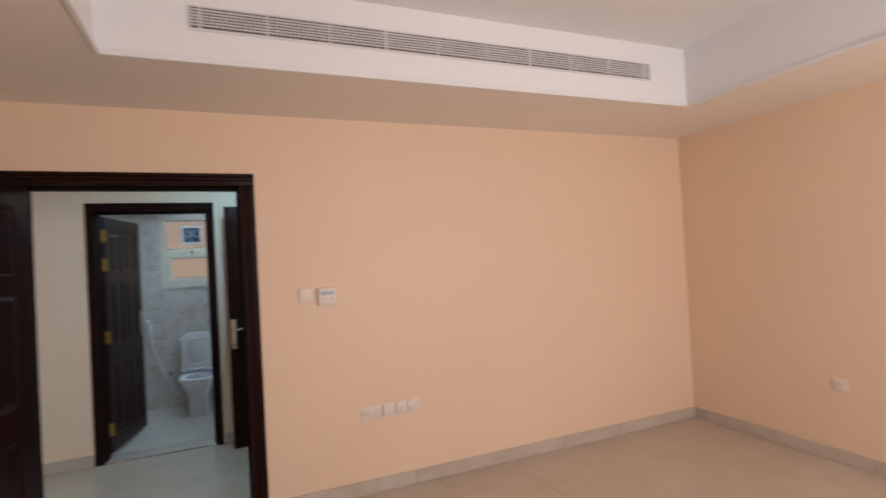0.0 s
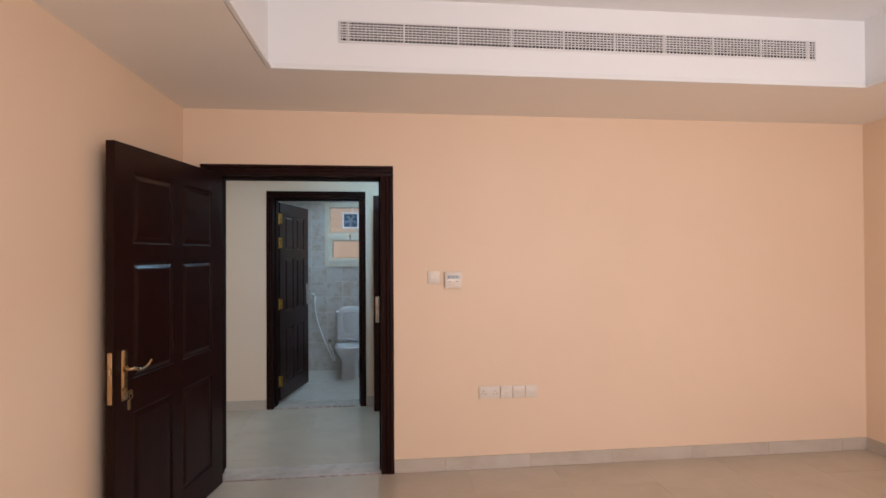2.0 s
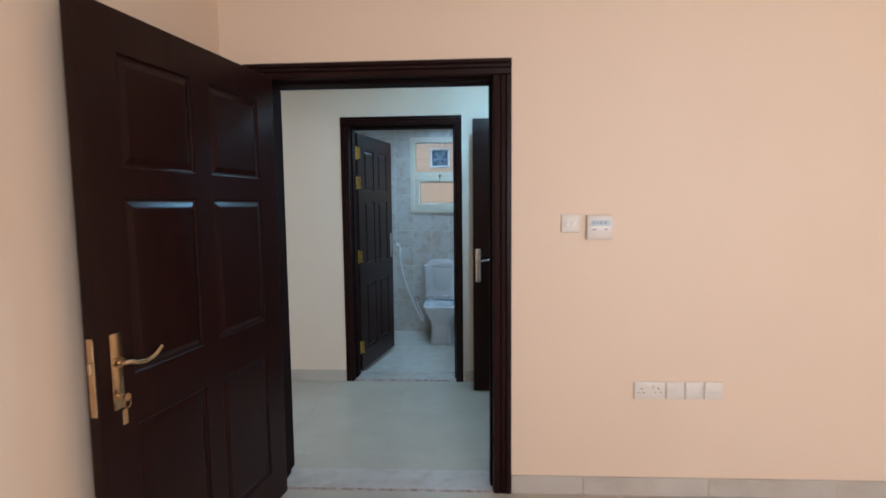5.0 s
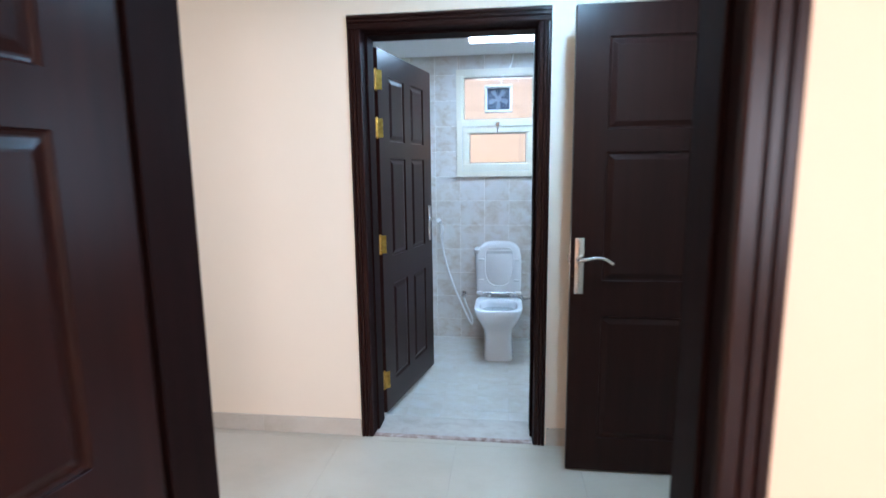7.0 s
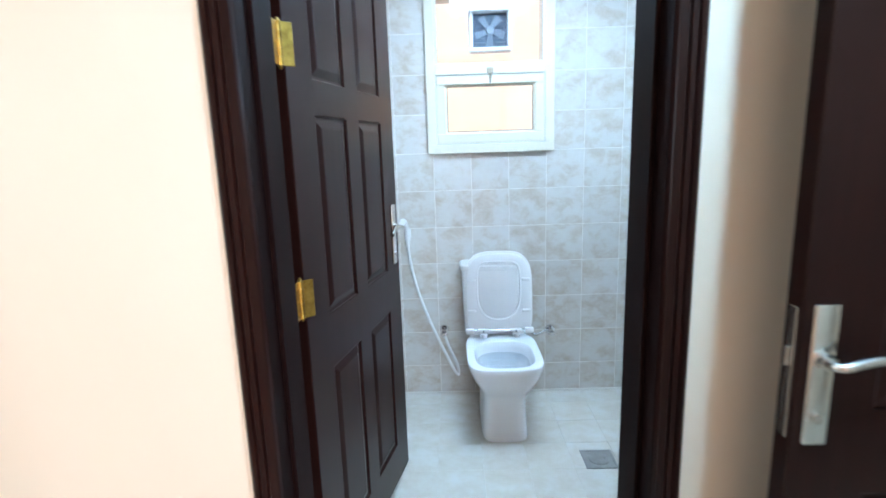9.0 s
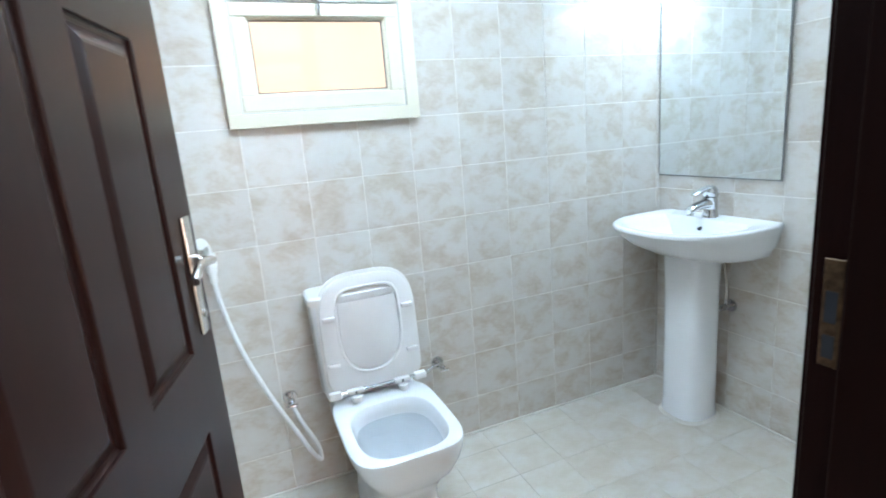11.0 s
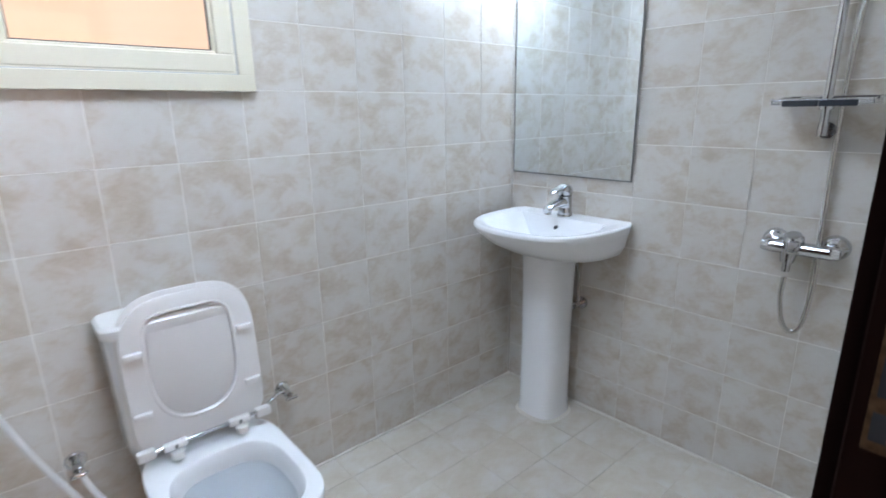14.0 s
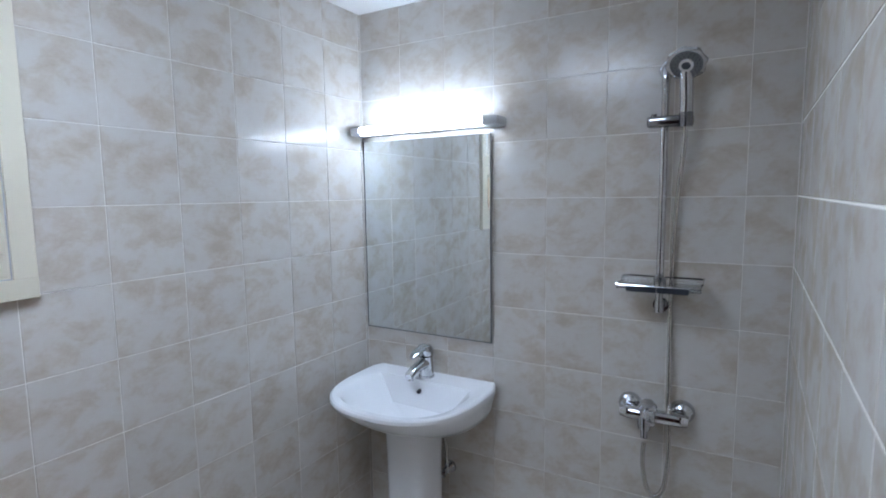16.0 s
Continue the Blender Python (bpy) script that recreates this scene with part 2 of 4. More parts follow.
def sweep(points, r, n=10, steps=10):
    """A round tube along a smooth curve through the points."""
    pts = [Vector(p) for p in points]
    ext = [pts[0] * 2 - pts[1]] + pts + [pts[-1] * 2 - pts[-2]]
    path = []
    for i in range(1, len(ext) - 2):
        p0, p1, p2, p3 = ext[i - 1:i + 3]
        for k in range(steps):
            t = k / steps
            path.append(0.5 * (2 * p1 + (p2 - p0) * t + (2 * p0 - 5 * p1 + 4 * p2 - p3) * t * t + (3 * p1 - p0 - 3 * p2 + p3) * t ** 3))
    path.append(pts[-1])
    bm = bmesh.new()
    rings, side = [], None
    for i, p in enumerate(path):
        d = (path[min(i + 1, len(path) - 1)] - path[max(i - 1, 0)]).normalized()
        if side is None:
            side = d.orthogonal().normalized()
        side = (side - d * side.dot(d)).normalized()
        up = d.cross(side)
        rings.append([bm.verts.new(p + r * (side * math.cos(2 * math.pi * k / n) + up * math.sin(2 * math.pi * k / n))) for k in range(n)])
    for ra, rb in zip(rings, rings[1:]):
        for k in range(n):
            bm.faces.new((ra[k], ra[(k + 1) % n], rb[(k + 1) % n], rb[k]))
    bm.faces.new(rings[0])
    bm.faces.new(rings[-1][::-1])
    return bm


def loft(rings, cap0=True, cap1=True, close=False):
    bm = bmesh.new()
    vs = [[bm.verts.new(p) for p in r] for r in rings]
    pairs = list(zip(vs, vs[1:])) + ([(vs[-1], vs[0])] if close else [])
    n = len(vs[0])
    for a, b in pairs:
        for k in range(n):
            bm.faces.new((a[k], a[(k + 1) % n], b[(k + 1) % n], b[k]))
    if cap0 and not close:
        bm.faces.new(vs[0][::-1])
    if cap1 and not close:
        bm.faces.new(vs[-1])
    return bm


def squircle(cx, cy, hx, hy, z, e=3.0, n=48):
    out = []
    for k in range(n):
        a = 2 * math.pi * k / n
        c, s = math.cos(a), math.sin(a)
        out.append((cx + hx * math.copysign(abs(c) ** (2 / e), c), cy + hy * math.copysign(abs(s) ** (2 / e), s), z))
    return out


def wall_with_holes(axis, at0, at1, a0, a1, z0, z1, holes):
    """A wall slab; axis 'y': it lies between y = at0 and at1 and runs along x. Holes: (a0, a1, z0, z1)."""
    bm = bmesh.new()
    cuts = sorted({a0, a1, *[h[0] for h in holes], *[h[1] for h in holes]})
    zc = sorted({z0, z1, *[h[2] for h in holes], *[h[3] for h in holes]})
    for p, q in zip(cuts, cuts[1:]):
        for s, t in zip(zc, zc[1:]):
            mp, mz = (p + q) / 2, (s + t) / 2
            if any(h[0] < mp < h[1] and h[2] < mz < h[3] for h in holes):
                continue
            lo, hi = ((p, at0, s), (q, at1, t)) if axis == "y" else ((at0, p, s), (at1, q, t))
            box(bm, lo, hi)
    bmesh.ops.remove_doubles(bm, verts=bm.verts[:], dist=1e-5)
    seen = {}
    for f in bm.faces:
        seen.setdefault(tuple(round(c, 4) for c in f.calc_center_median()), []).append(f)
    bmesh.ops.delete(bm, geom=[f for fs in seen.values() if len(fs) > 1 for f in fs], context="FACES_ONLY")
    return bm


# ---- large structure ----
D1 = (-1.172, -0.088, 2.020)    # bedroom door opening: x0, x1, height
D2 = (-1.139, -0.312, 2.046)    # bathroom door opening
D3 = (0.31, 1.425, 2.03)        # side room door opening, along y
D2B = (D2[0] + 0.087, D2[1] + 0.087, D2[2] + 0.03)
WIN = (-0.725, -0.150, 1.405, 2.155)

structure("floor_slab", bx((-4.2, -5.2, -0.2), (4.2, 3.6, -0.085)), GROUTD, "beige grout bed under the floor tiles", "floor")
structure("wall_bedroom_door_side", wall_with_holes("y", 0, 0.2, -3.6, 3.75, 0, 3.0, [(D1[0] - 0.04, D1[1] + 0.04, 0, D1[2] + 0.04)]), PEACH, "peach painted bedroom wall around the open door", "wall")
structure("wall_bedroom_left", bx((XL - 0.2, YREAR - 0.2, 0), (XL, 0, 3.0)), PEACH, "peach painted bedroom wall behind the open door", "wall")
structure("wall_bedroom_right", bx((XR, YREAR - 0.2, 0), (XR + 0.2, 0, 3.0)), PEACH, "peach painted bedroom wall with a socket", "wall")
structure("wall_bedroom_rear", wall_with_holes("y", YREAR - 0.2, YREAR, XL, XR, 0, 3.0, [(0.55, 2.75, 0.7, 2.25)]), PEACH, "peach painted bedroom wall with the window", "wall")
# hallway lining, cream
structure("wall_hall_bedroom_side", wall_with_holes("y", 0.2, 0.212, HALL_XL, HALL_XR, 0, HALL_Z, [(D1[0] - 0.04, D1[1] + 0.04, 0, D1[2] + 0.04)]), CREAM, "cream painted hallway wall", "wall")
structure("wall_hall_bathroom_side", wall_with_holes("y", HALL_Y1, BY0 + 0.147 - 0.014, HALL_XL, BX1 + 0.06, -0.1, 2.8, [(D2[0] - 0.04, D2[1] + 0.04, 0, D2[2] + 0.04)]), CREAM, "cream painted hallway wall around the bathroom door", "wall")
# the end wall's unseen opening is made up for the fill lamp
structure("wall_hall_end", wall_with_holes("x", HALL_XL - 0.2, HALL_XL, 0.2, HALL_Y1, 0, 2.8, [(0.45, 1.35, 0.8, 2.1)]), CREAM, "cream painted end wall of the hallway", "wall")
structure("wall_hall_right", wall_with_holes("x", HALL_XR, HALL_XR + 0.15, 0.2, HALL_Y1, 0, 2.8, [(D3[0], D3[1], 0, D3[2])]), CREAM, "cream painted hallway wall with the side doorway", "wall")
bm = bx((HALL_XL, 0.212, HALL_Z + 0.006), (HALL_XR, HALL_Y1, HALL_Z + 0.1))
for k in range(-6, 3):
    box(bm, (-0.37 + 0.6 * k - 0.012, 0.213, HALL_Z), (-0.37 + 0.6 * k + 0.012, HALL_Y1 - 0.001, HALL_Z + 0.0065), 0.001)
for y in (0.62, 1.22):
    box(bm, (HALL_XL + 0.001, y - 0.012, HALL_Z + 0.0005), (HALL_XR - 0.001, y + 0.012, HALL_Z + 0.0068), 0.001)
box(bm, (HALL_XL + 0.001, HALL_Y1 - 0.022, HALL_Z + 0.001), (HALL_XR - 0.001, HALL_Y1 - 0.001, HALL_Z + 0.0065))
structure("ceiling_hall", bm, WHITE, "white suspended panel ceiling of the hallway", "ceiling")
# side room
structure("wall_side_room_far", wall_with_holes("x", 3.55, 3.75, 0.2, 3.4, 0, 2.8, [(1.35, 2.95, 0.8, 2.2)]), CREAM, "cream painted side room wall with a window", "wall")
structure("wall_side_room_north", bx((BX1 + 0.06, 3.3, 0), (3.55, 3.5, 2.8)), CREAM, "cream painted side room wall", "wall")
structure("ceiling_side_room", bx((HALL_XR + 0.15, 0.2, 2.6), (3.55, 3.3, 2.7)), WHITE, "white painted side room ceiling", "ceiling")


def in_bath(ob):
    ob.matrix_basis = BO @ ob.matrix_basis
    return ob


# bathroom shell
in_bath(structure("wall_bathroom_back", wall_with_holes("y", BY1 + 0.0013, BY1 + 0.2, BX0 - 0.2, BX1 + 0.15, -0.05, 2.8, [(WIN[0], WIN[1], WIN[2], WIN[3])]), GROUT, "tiled bathroom wall with a window above the toilet", "wall"))
in_bath(structure("wall_bathroom_right", bx((BX1 + 0.0013, BY0 - 0.012, -0.05), (BX1 + 0.15, BY1 + 0.0013, 2.8)), GROUT, "tiled bathroom wall with the mirror and shower", "wall")).matrix_basis = BR
in_bath(structure("wall_bathroom_left", bx((BX0 - 0.2, BY0 - 0.012, -0.05), (BX0 - 0.0013, BY1 + 0.0013, 2.8)), GROUT, "tiled bathroom side wall behind the door", "wall"))
in_bath(structure("wall_bathroom_front", wall_with_holes("y", BY0 - 0.013, BY0 - 0.0013, BX0 - 0.0013, BX1 + 0.03, 0, 2.5, [(D2B[0] - 0.04, D2B[1] + 0.04, 0, D2B[2] + 0.04)]), GROUT, "tiled bathroom wall around the doorway", "wall"))
in_bath(structure("ceiling_bathroom", bx((BX0 - 0.0013, BY0 - 0.0013, BZ), (BX1 + 0.03, BY1 + 0.0013, BZ + 0.1)), WHITE, "white painted bathroom ceiling", "ceiling"))
# bedroom tray ceiling
TX0, TX1, TY0, TY1 = -0.66, 2.785, -3.95, -0.783
bm = loft([[(XL, YREAR, SOFFIT), (XR, YREAR, SOFFIT), (XR, 0, SOFFIT), (XL, 0, SOFFIT)], [(TX0, TY0, SOFFIT), (TX1, TY0, SOFFIT), (TX1, TY1, SOFFIT), (TX0, TY1, SOFFIT)],
           [(TX0, TY0, 3.0), (TX1, TY0, 3.0), (TX1, TY1, 3.0), (TX0, TY1, 3.0)], [(XL, YREAR, 3.0), (XR, YREAR, 3.0), (XR, 0, 3.0), (XL, 0, 3.0)]], close=True)
structure("ceiling_soffit", bm, SOFF, "pale painted dropped ceiling border", "ceiling")
structure("ceiling_tray", bx((TX0, TY0, TRAY), (TX1, TY1, 3.0)), WHITE, "white painted raised tray ceiling", "ceiling")
bm = bmesh.new()
for lo, hi in (((TX0, TY1 - 0.006, SOFFIT + 0.004), (TX1, TY1 - 0.001, TRAY)), ((TX0, TY0 + 0.001, SOFFIT + 0.004), (TX1, TY0 + 0.006, TRAY)),
               ((TX0 + 0.001, TY0 + 0.006, SOFFIT + 0.004), (TX0 + 0.006, TY1 - 0.006, TRAY)), ((TX1 - 0.006, TY0 + 0.006, SOFFIT + 0.004), (TX1 - 0.001, TY1 - 0.006, TRAY))):
    box(bm, lo, hi)
structure("trim_tray_sides", bm, WHITE, "white painted upright faces of the tray ceiling", "trim")
bm = bmesh.new()
for k, (o, z0, z1) in enumerate(((0.022, SOFFIT - 0.004, SOFFIT + 0.010), (0.013, SOFFIT + 0.010, SOFFIT + 0.026))):
    box(bm, (TX0 + 0.006, TY1 - 0.006 - o, z0), (TX1 - 0.006, TY1 - 0.006, z1), 0.003)
    box(bm, (TX0 + 0.006, TY0 + 0.006, z0), (TX1 - 0.006, TY0 + 0.006 + o, z1), 0.003)
    box(bm, (TX0 + 0.006, TY0 + 0.03, z0), (TX0 + 0.006 + o, TY1 - 0.03, z1), 0.003)
    box(bm, (TX1 - 0.006 - o, TY0 + 0.03, z0), (TX1 - 0.006, TY1 - 0.03, z1), 0.003)
structure("trim_tray_edge", bm, WHITE, "white stepped moulding along the tray edge", "trim")
# ground and the light well outside
structure("ground", bx((-60, -60, -0.5), (60, 60, -0.21)), GROUTD, "dusty paved ground outside the house", "ground")
structure("wall_light_well", bx((-3.0, 4.6, -0.2), (3.0, 4.8, 2.9)), OUTER, "peach rendered wall outside the bathroom window", "wall")


def window_plain(name, x0, x1, y, z0, z1, label):
    w = thing(name, label, "window", kind="structure")
    bm = bmesh.new()
    for lo, hi in (((x0, y, z0), (x1, y + 0.06, z0 + 0.05)), ((x0, y, z1 - 0.05), (x1, y + 0.06, z1)), ((x0, y, z0 + 0.05), (x0 + 0.05, y + 0.06, z1 - 0.05)),
                   ((x1 - 0.05, y, z0 + 0.05), (x1, y + 0.06, z1 - 0.05)), (((x0 + x1) / 2 - 0.03, y, z0 + 0.05), ((x0 + x1) / 2 + 0.03, y + 0.06, z1 - 0.05))):
        box(bm, lo, hi, 0.003)
    part("window_frame", bm, CREAMF, w)
    g = part("pane", bx((x0 + 0.05, y + 0.027, z0 + 0.05), (x1 - 0.05, y + 0.033, z1 - 0.05)), GLASS, w)
    g.visible_shadow = False
    return w


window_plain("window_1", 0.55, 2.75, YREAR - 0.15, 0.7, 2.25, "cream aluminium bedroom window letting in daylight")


# ---- doors ----
def casing_piece(length, width, proud):
    """A fluted strip: along z from 0, across x from 0, standing out towards -y."""
    bm = bmesh.new()
    prof = [(0, 0), (0, -proud * 0.7), (0.006, -proud), (width * 0.24, -proud), (width * 0.29, -proud * 0.55), (width * 0.34, -proud * 0.95),
            (width * 0.52, -proud * 0.9), (width * 0.57, -proud * 0.5), (width * 0.62, -proud * 0.85), (width * 0.9, -proud * 0.75), (width - 0.003, -proud * 0.55), (width, 0)]
    a = [bm.verts.new((x, y, 0)) for x, y in prof]
    b = [bm.verts.new((x, y, length)) for x, y in prof]
    for k in range(len(prof)):
        j = (k + 1) % len(prof)
        bm.faces.new((a[k], a[j], b[j], b[k]))
    bm.faces.new(a[::-1])
    bm.faces.new(b)
    return bm


def casing(door, x0, x1, h, y, w0, w1, wt, proud=0.016, flip=False):
    """Casing round an opening x0..x1 of height h, on the wall face at y."""
    turn = pose(0, y, 0) if not flip else pose(0, y, 0) @ Matrix.Diagonal((1, -1, 1, 1))
    left = casing_piece(h, w0, proud)
    bmesh.ops.transform(left, matrix=turn @ pose(x0 - w0, 0, 0), verts=left.verts[:])
    right = casing_piece(h, w1, proud)
    bmesh.ops.transform(right, matrix=turn @ Matrix.Translation((x1 + w1, 0, 0)) @ Matrix.Diagonal((-1, 1, 1, 1)), verts=right.verts[:])
    head = casing_piece(x1 - x0 + w0 + w1, wt, proud + 0.002)
    bmesh.ops.transform(head, matrix=turn @ pose(x0 - w0, 0, h + wt) @ pose(0, 0, 0, 0, 90, 0), verts=head.verts[:])
    for bm in (left, right, head):
        part("casing", bm, DOORW, door)


def jamb(door, x0, x1, h, y0, y1, stop_y, left_y1=None):
    for lo, hi in (((x0 - 0.04, y0, 0), (x0, left_y1 or y1, h)), ((x1, y0, 0), (x1 + 0.04, y1, h)), ((x0 - 0.04, y0, h), (x1 + 0.04, y1, h + 0.04))):
        part("jamb", bx(lo, hi, 0.002), JAMBW, door)
    bm = bmesh.new()
    s0, s1 = stop_y
    box(bm, (x0, s0, 0), (x0 + 0.012, s1, h), 0.002)
    box(bm, (x1 - 0.012, s0, 0), (x1, s1, h), 0.002)
    box(bm, (x0 + 0.012, s0, h - 0.012), (x1 - 0.012, s1, h), 0.002)
    part("door_stop", bm, JAMBW, door)


def door_leaf(door, m, w, h, t=0.042):
    """A six-panel leaf from its hinge edge along x, its thickness along y, with moulded panels on both faces."""
    s, mid = 0.138, 0.100
    pw = (w - 2 * s - mid) / 2
    zs = [(0.17, 0.742), (0.905, 1.457), (1.552, h - 0.13)]
    xs = [(s, s + pw), (s + pw + mid, w - s)]
    bm = wall_with_holes("y", 0.0, t, 0.0, w, 0.008, h, [(x0, x1, z0, z1) for x0, x1 in xs for z0, z1 in zs])
    es = [e for e in bm.edges if e.is_manifold and len(e.link_faces) == 2 and e.calc_face_angle(0) > 1.0]
    bmesh.ops.bevel(bm, geom=es, offset=0.0025, segments=2, affect="EDGES", profile=0.5)
    leaf = part("leaf", bm, DOORW, door, "dark brown six-panel door leaf")
    leaf.matrix_basis = m
    for x0, x1 in xs:
        for z0, z1 in zs:
            pm = bmesh.new()
            for face in (1, -1):
                prev = None
                for inset, d in ((-0.002, 0.004), (0.003, 0.0075), (0.008, 0.0085), (0.012, 0.0078), (0.028, 0.0012), (0.033, 0.0)):
                    y = d if face > 0 else t - d
                    ring = [pm.verts.new(p) for p in ((x0 + inset, y, z0 + inset), (x1 - inset, y, z0 + inset), (x1 - inset, y, z1 - inset), (x0 + inset, y, z1 - inset))]
                    if prev:
                        for k in range(4):
                            pm.faces.new((prev[k], prev[(k + 1) % 4], ring[(k + 1) % 4], ring[k]))
                    prev = ring
                pm.faces.new(prev)
            part("panel", pm, DOORW, leaf)
    return leaf


def lever_set(leaf, w, t, z, metal, sides, label, plate=(0.042, 0.235), back=0.062, curve=0.02, key=False):
    for sgn in sides:
        y0 = t if sgn > 0 else 0.0
        x = w - back
        pm = bmesh.new()
        ya, yb = sorted((y0, y0 + sgn * 0.009))
        box(pm, (x - plate[0] / 2, ya, z - plate[1] * 0.62), (x + plate[0] / 2, yb, z + plate[1] * 0.38), 0.004, 2)
        rod(pm, (x, y0 + sgn * 0.006, z), (x, y0 + sgn * 0.022, z), 0.015)
        rod(pm, (x, y0 + sgn * 0.008, z - 0.105), (x, y0 + sgn * 0.013, z - 0.105), 0.009)
        part("handle_plate", pm, metal, leaf, label, True)
        yl = y0 + sgn * 0.045
        lm = sweep([(x, y0 + sgn * 0.012, z), (x, yl - sgn * 0.010, z), (x - 0.010, yl - sgn * 0.001, z + 0.001), (x - 0.035, yl, z + curve * 0.25), (x - 0.070, yl, z + curve * 0.42), (x - 0.105, yl, z + curve * 0.22), (x - 0.138, yl, z - curve * 0.45)], 0.0085, 12, 6)
        part("lever", lm, metal, leaf, "", True)
    if key:
        km = rods(((x, y0 + sgn * 0.010, z - 0.105), (x, y0 + sgn * 0.035, z - 0.105), 0.003))
        rod(km, (x, y0 + sgn * 0.034, z - 0.105), (x, y0 + sgn * 0.038, z - 0.105), 0.012)
        for a in range(12):
            p, q = (2 * math.pi * a / 12, 2 * math.pi * (a + 1) / 12)
            rod(km, (x + 0.012 * math.sin(p), y0 + sgn * 0.036, z - 0.125 + 0.014 * math.cos(p)), (x + 0.012 * math.sin(q), y0 + sgn * 0.036, z - 0.125 + 0.014 * math.cos(q)), 0.0015, None, 6)
        box(km, (x + 0.002, y0 + sgn * 0.036 - 0.001, z - 0.185), (x + 0.020, y0 + sgn * 0.036 + 0.001, z - 0.138), 0.0008)
        part("key", km, metal, leaf, "key left in the lock with a spare on its ring")
    fm = bx((w - 0.001, t / 2 - 0.011, z - 0.15), (w + 0.002, t / 2 + 0.011, z + 0.085), 0.001)
    box(fm, (w, t / 2 - 0.006, z - 0.02), (w + 0.009, t / 2 + 0.006, z + 0.015), 0.002)
    part("latch_plate", fm, metal, leaf)


def hinge(door, x, y, z, metal, flip=1):
    bm = bmesh.new()
    for k in range(5):
        rod(bm, (x, y, z - 0.05 + 0.0202 * k), (x, y, z - 0.05 + 0.0202 * k + 0.019), 0.0075, None, 12)
    rod(bm, (x, y, z + 0.051), (x, y, z + 0.058), 0.006, 0.003, 10)
    rod(bm, (x, y, z - 0.058), (x, y, z - 0.051), 0.003, 0.006, 10)
    box(bm, (x - 0.004, y - flip * 0.04 if flip > 0 else y, z - 0.05), (x - 0.001, y if flip > 0 else y + 0.04, z + 0.05), 0.001)
    vs = box(bm, (0.002, -0.0015, z - 0.05), (0.036, 0.0015, z + 0.05), 0.001)
    bmesh.ops.transform(bm, matrix=pose(x, y - 0.002, 0, 0, 0, 40), verts=[v for v in vs if v.is_valid])
    for dz in (-0.032, 0.0, 0.032):
        rod(bm, (x - 0.001, y - 0.022 * flip, z + dz), (x + 0.001, y - 0.022 * flip, z + dz), 0.004, None, 10)
    part("hinge", bm, metal, door, "polished gold butt hinge", True)


door1 = thing("door_1", "dark mahogany six-panel bedroom door standing wide open", "door", kind="structure")
casing(door1, D1[0], D1[1], D1[2], 0.0, 0.090, 0.088, 0.075)
casing(door1, D1[0], D1[1], D1[2], 0.212, 0.090, 0.088, 0.075, flip=True)
jamb(door1, D1[0], D1[1], D1[2], 0.0, 0.212, (0.05, 0.15), 0.235)
leaf1 = door_leaf(door1, pose(-1.157, -0.026, 0, 0, 0, -99.0), 1.03, 2.022)
lever_set(leaf1, 1.03, 0.042, 0.965, BRONZE, (-1, 1), "antique brass handle plate", curve=-0.032, key=True)
door2 = thing("door_2", "dark mahogany six-panel bathroom door opened inwards", "door", kind="structure")
casing(door2, D2[0], D2[1], D2[2], HALL_Y1, 0.064, 0.058, 0.066)
jamb(door2, D2[0], D2[1], D2[2], HALL_Y1, 1.813, (1.66, 1.775))
part("jamb", bx((D2[1] + 0.020, 1.8132, 0), (D2[1] + 0.0395, 1.829, D2[2] + 0.0395), 0.001), JAMBW, door2)
leaf2 = door_leaf(door2, pose(-1.126, 1.842, 0, 0, 0, 78.0), 0.79, 2.026)
lever_set(leaf2, 0.79, 0.042, 1.065, STEEL, (-1, 1), "satin nickel handle plate")
for z in (1.862, 1.615, 0.990, 0.208):
    hinge(door2, -1.134, 1.834, z, GOLD)
sm = bx((D2[1] - 0.002, 1.781, 0.990), (D2[1] - 0.0003, 1.801, 1.110), 0.0005)
stp = part("strike_plate", sm, OLDBRASS, door2, "scuffed dull brass strike plate")
part("latch_hole", bx((D2[1] - 0.0026, 1.785, 1.040), (D2[1] - 0.0019, 1.797, 1.075)), DARKP, stp)
part("bolt_hole", bx((D2[1] - 0.0026, 1.785, 1.000), (D2[1] - 0.0019, 1.797, 1.026)), DARKP, stp)
door3 = thing("door_3", "dark mahogany six-panel side room door standing open against the wall", "door", kind="structure")
leaf3 = door_leaf(door3, pose(0.958, 1.418, 0, 0, 0, 180), 1.13, 2.050)
lever_set(leaf3, 1.13, 0.042, 1.000, STEEL, (1,), "satin nickel handle plate", plate=(0.042, 0.250), back=0.036, curve=0.03)
for lo, hi in (((HALL_XR - 0.015, D3[0] - 0.07, 0), (HALL_XR + 0.16, D3[0], D3[2])), ((HALL_XR - 0.015, D3[1], 0), (HALL_XR + 0.16, D3[1] + 0.07, D3[2])), ((HALL_XR - 0.015, D3[0] - 0.07, D3[2]), (HALL_XR + 0.16, D3[1] + 0.07, D3[2] + 0.09))):
    part("casing", bx(lo, hi, 0.004), DOORW, door3)


# ---- bathroom window and fan ----
win = thing("window_2", "cream painted bathroom window with a closed lower sash", "window", BO, kind="structure")
WX0, WX1, WZ0, WZ1 = -0.767, -0.108, 1.363, 2.200
YW = BY1


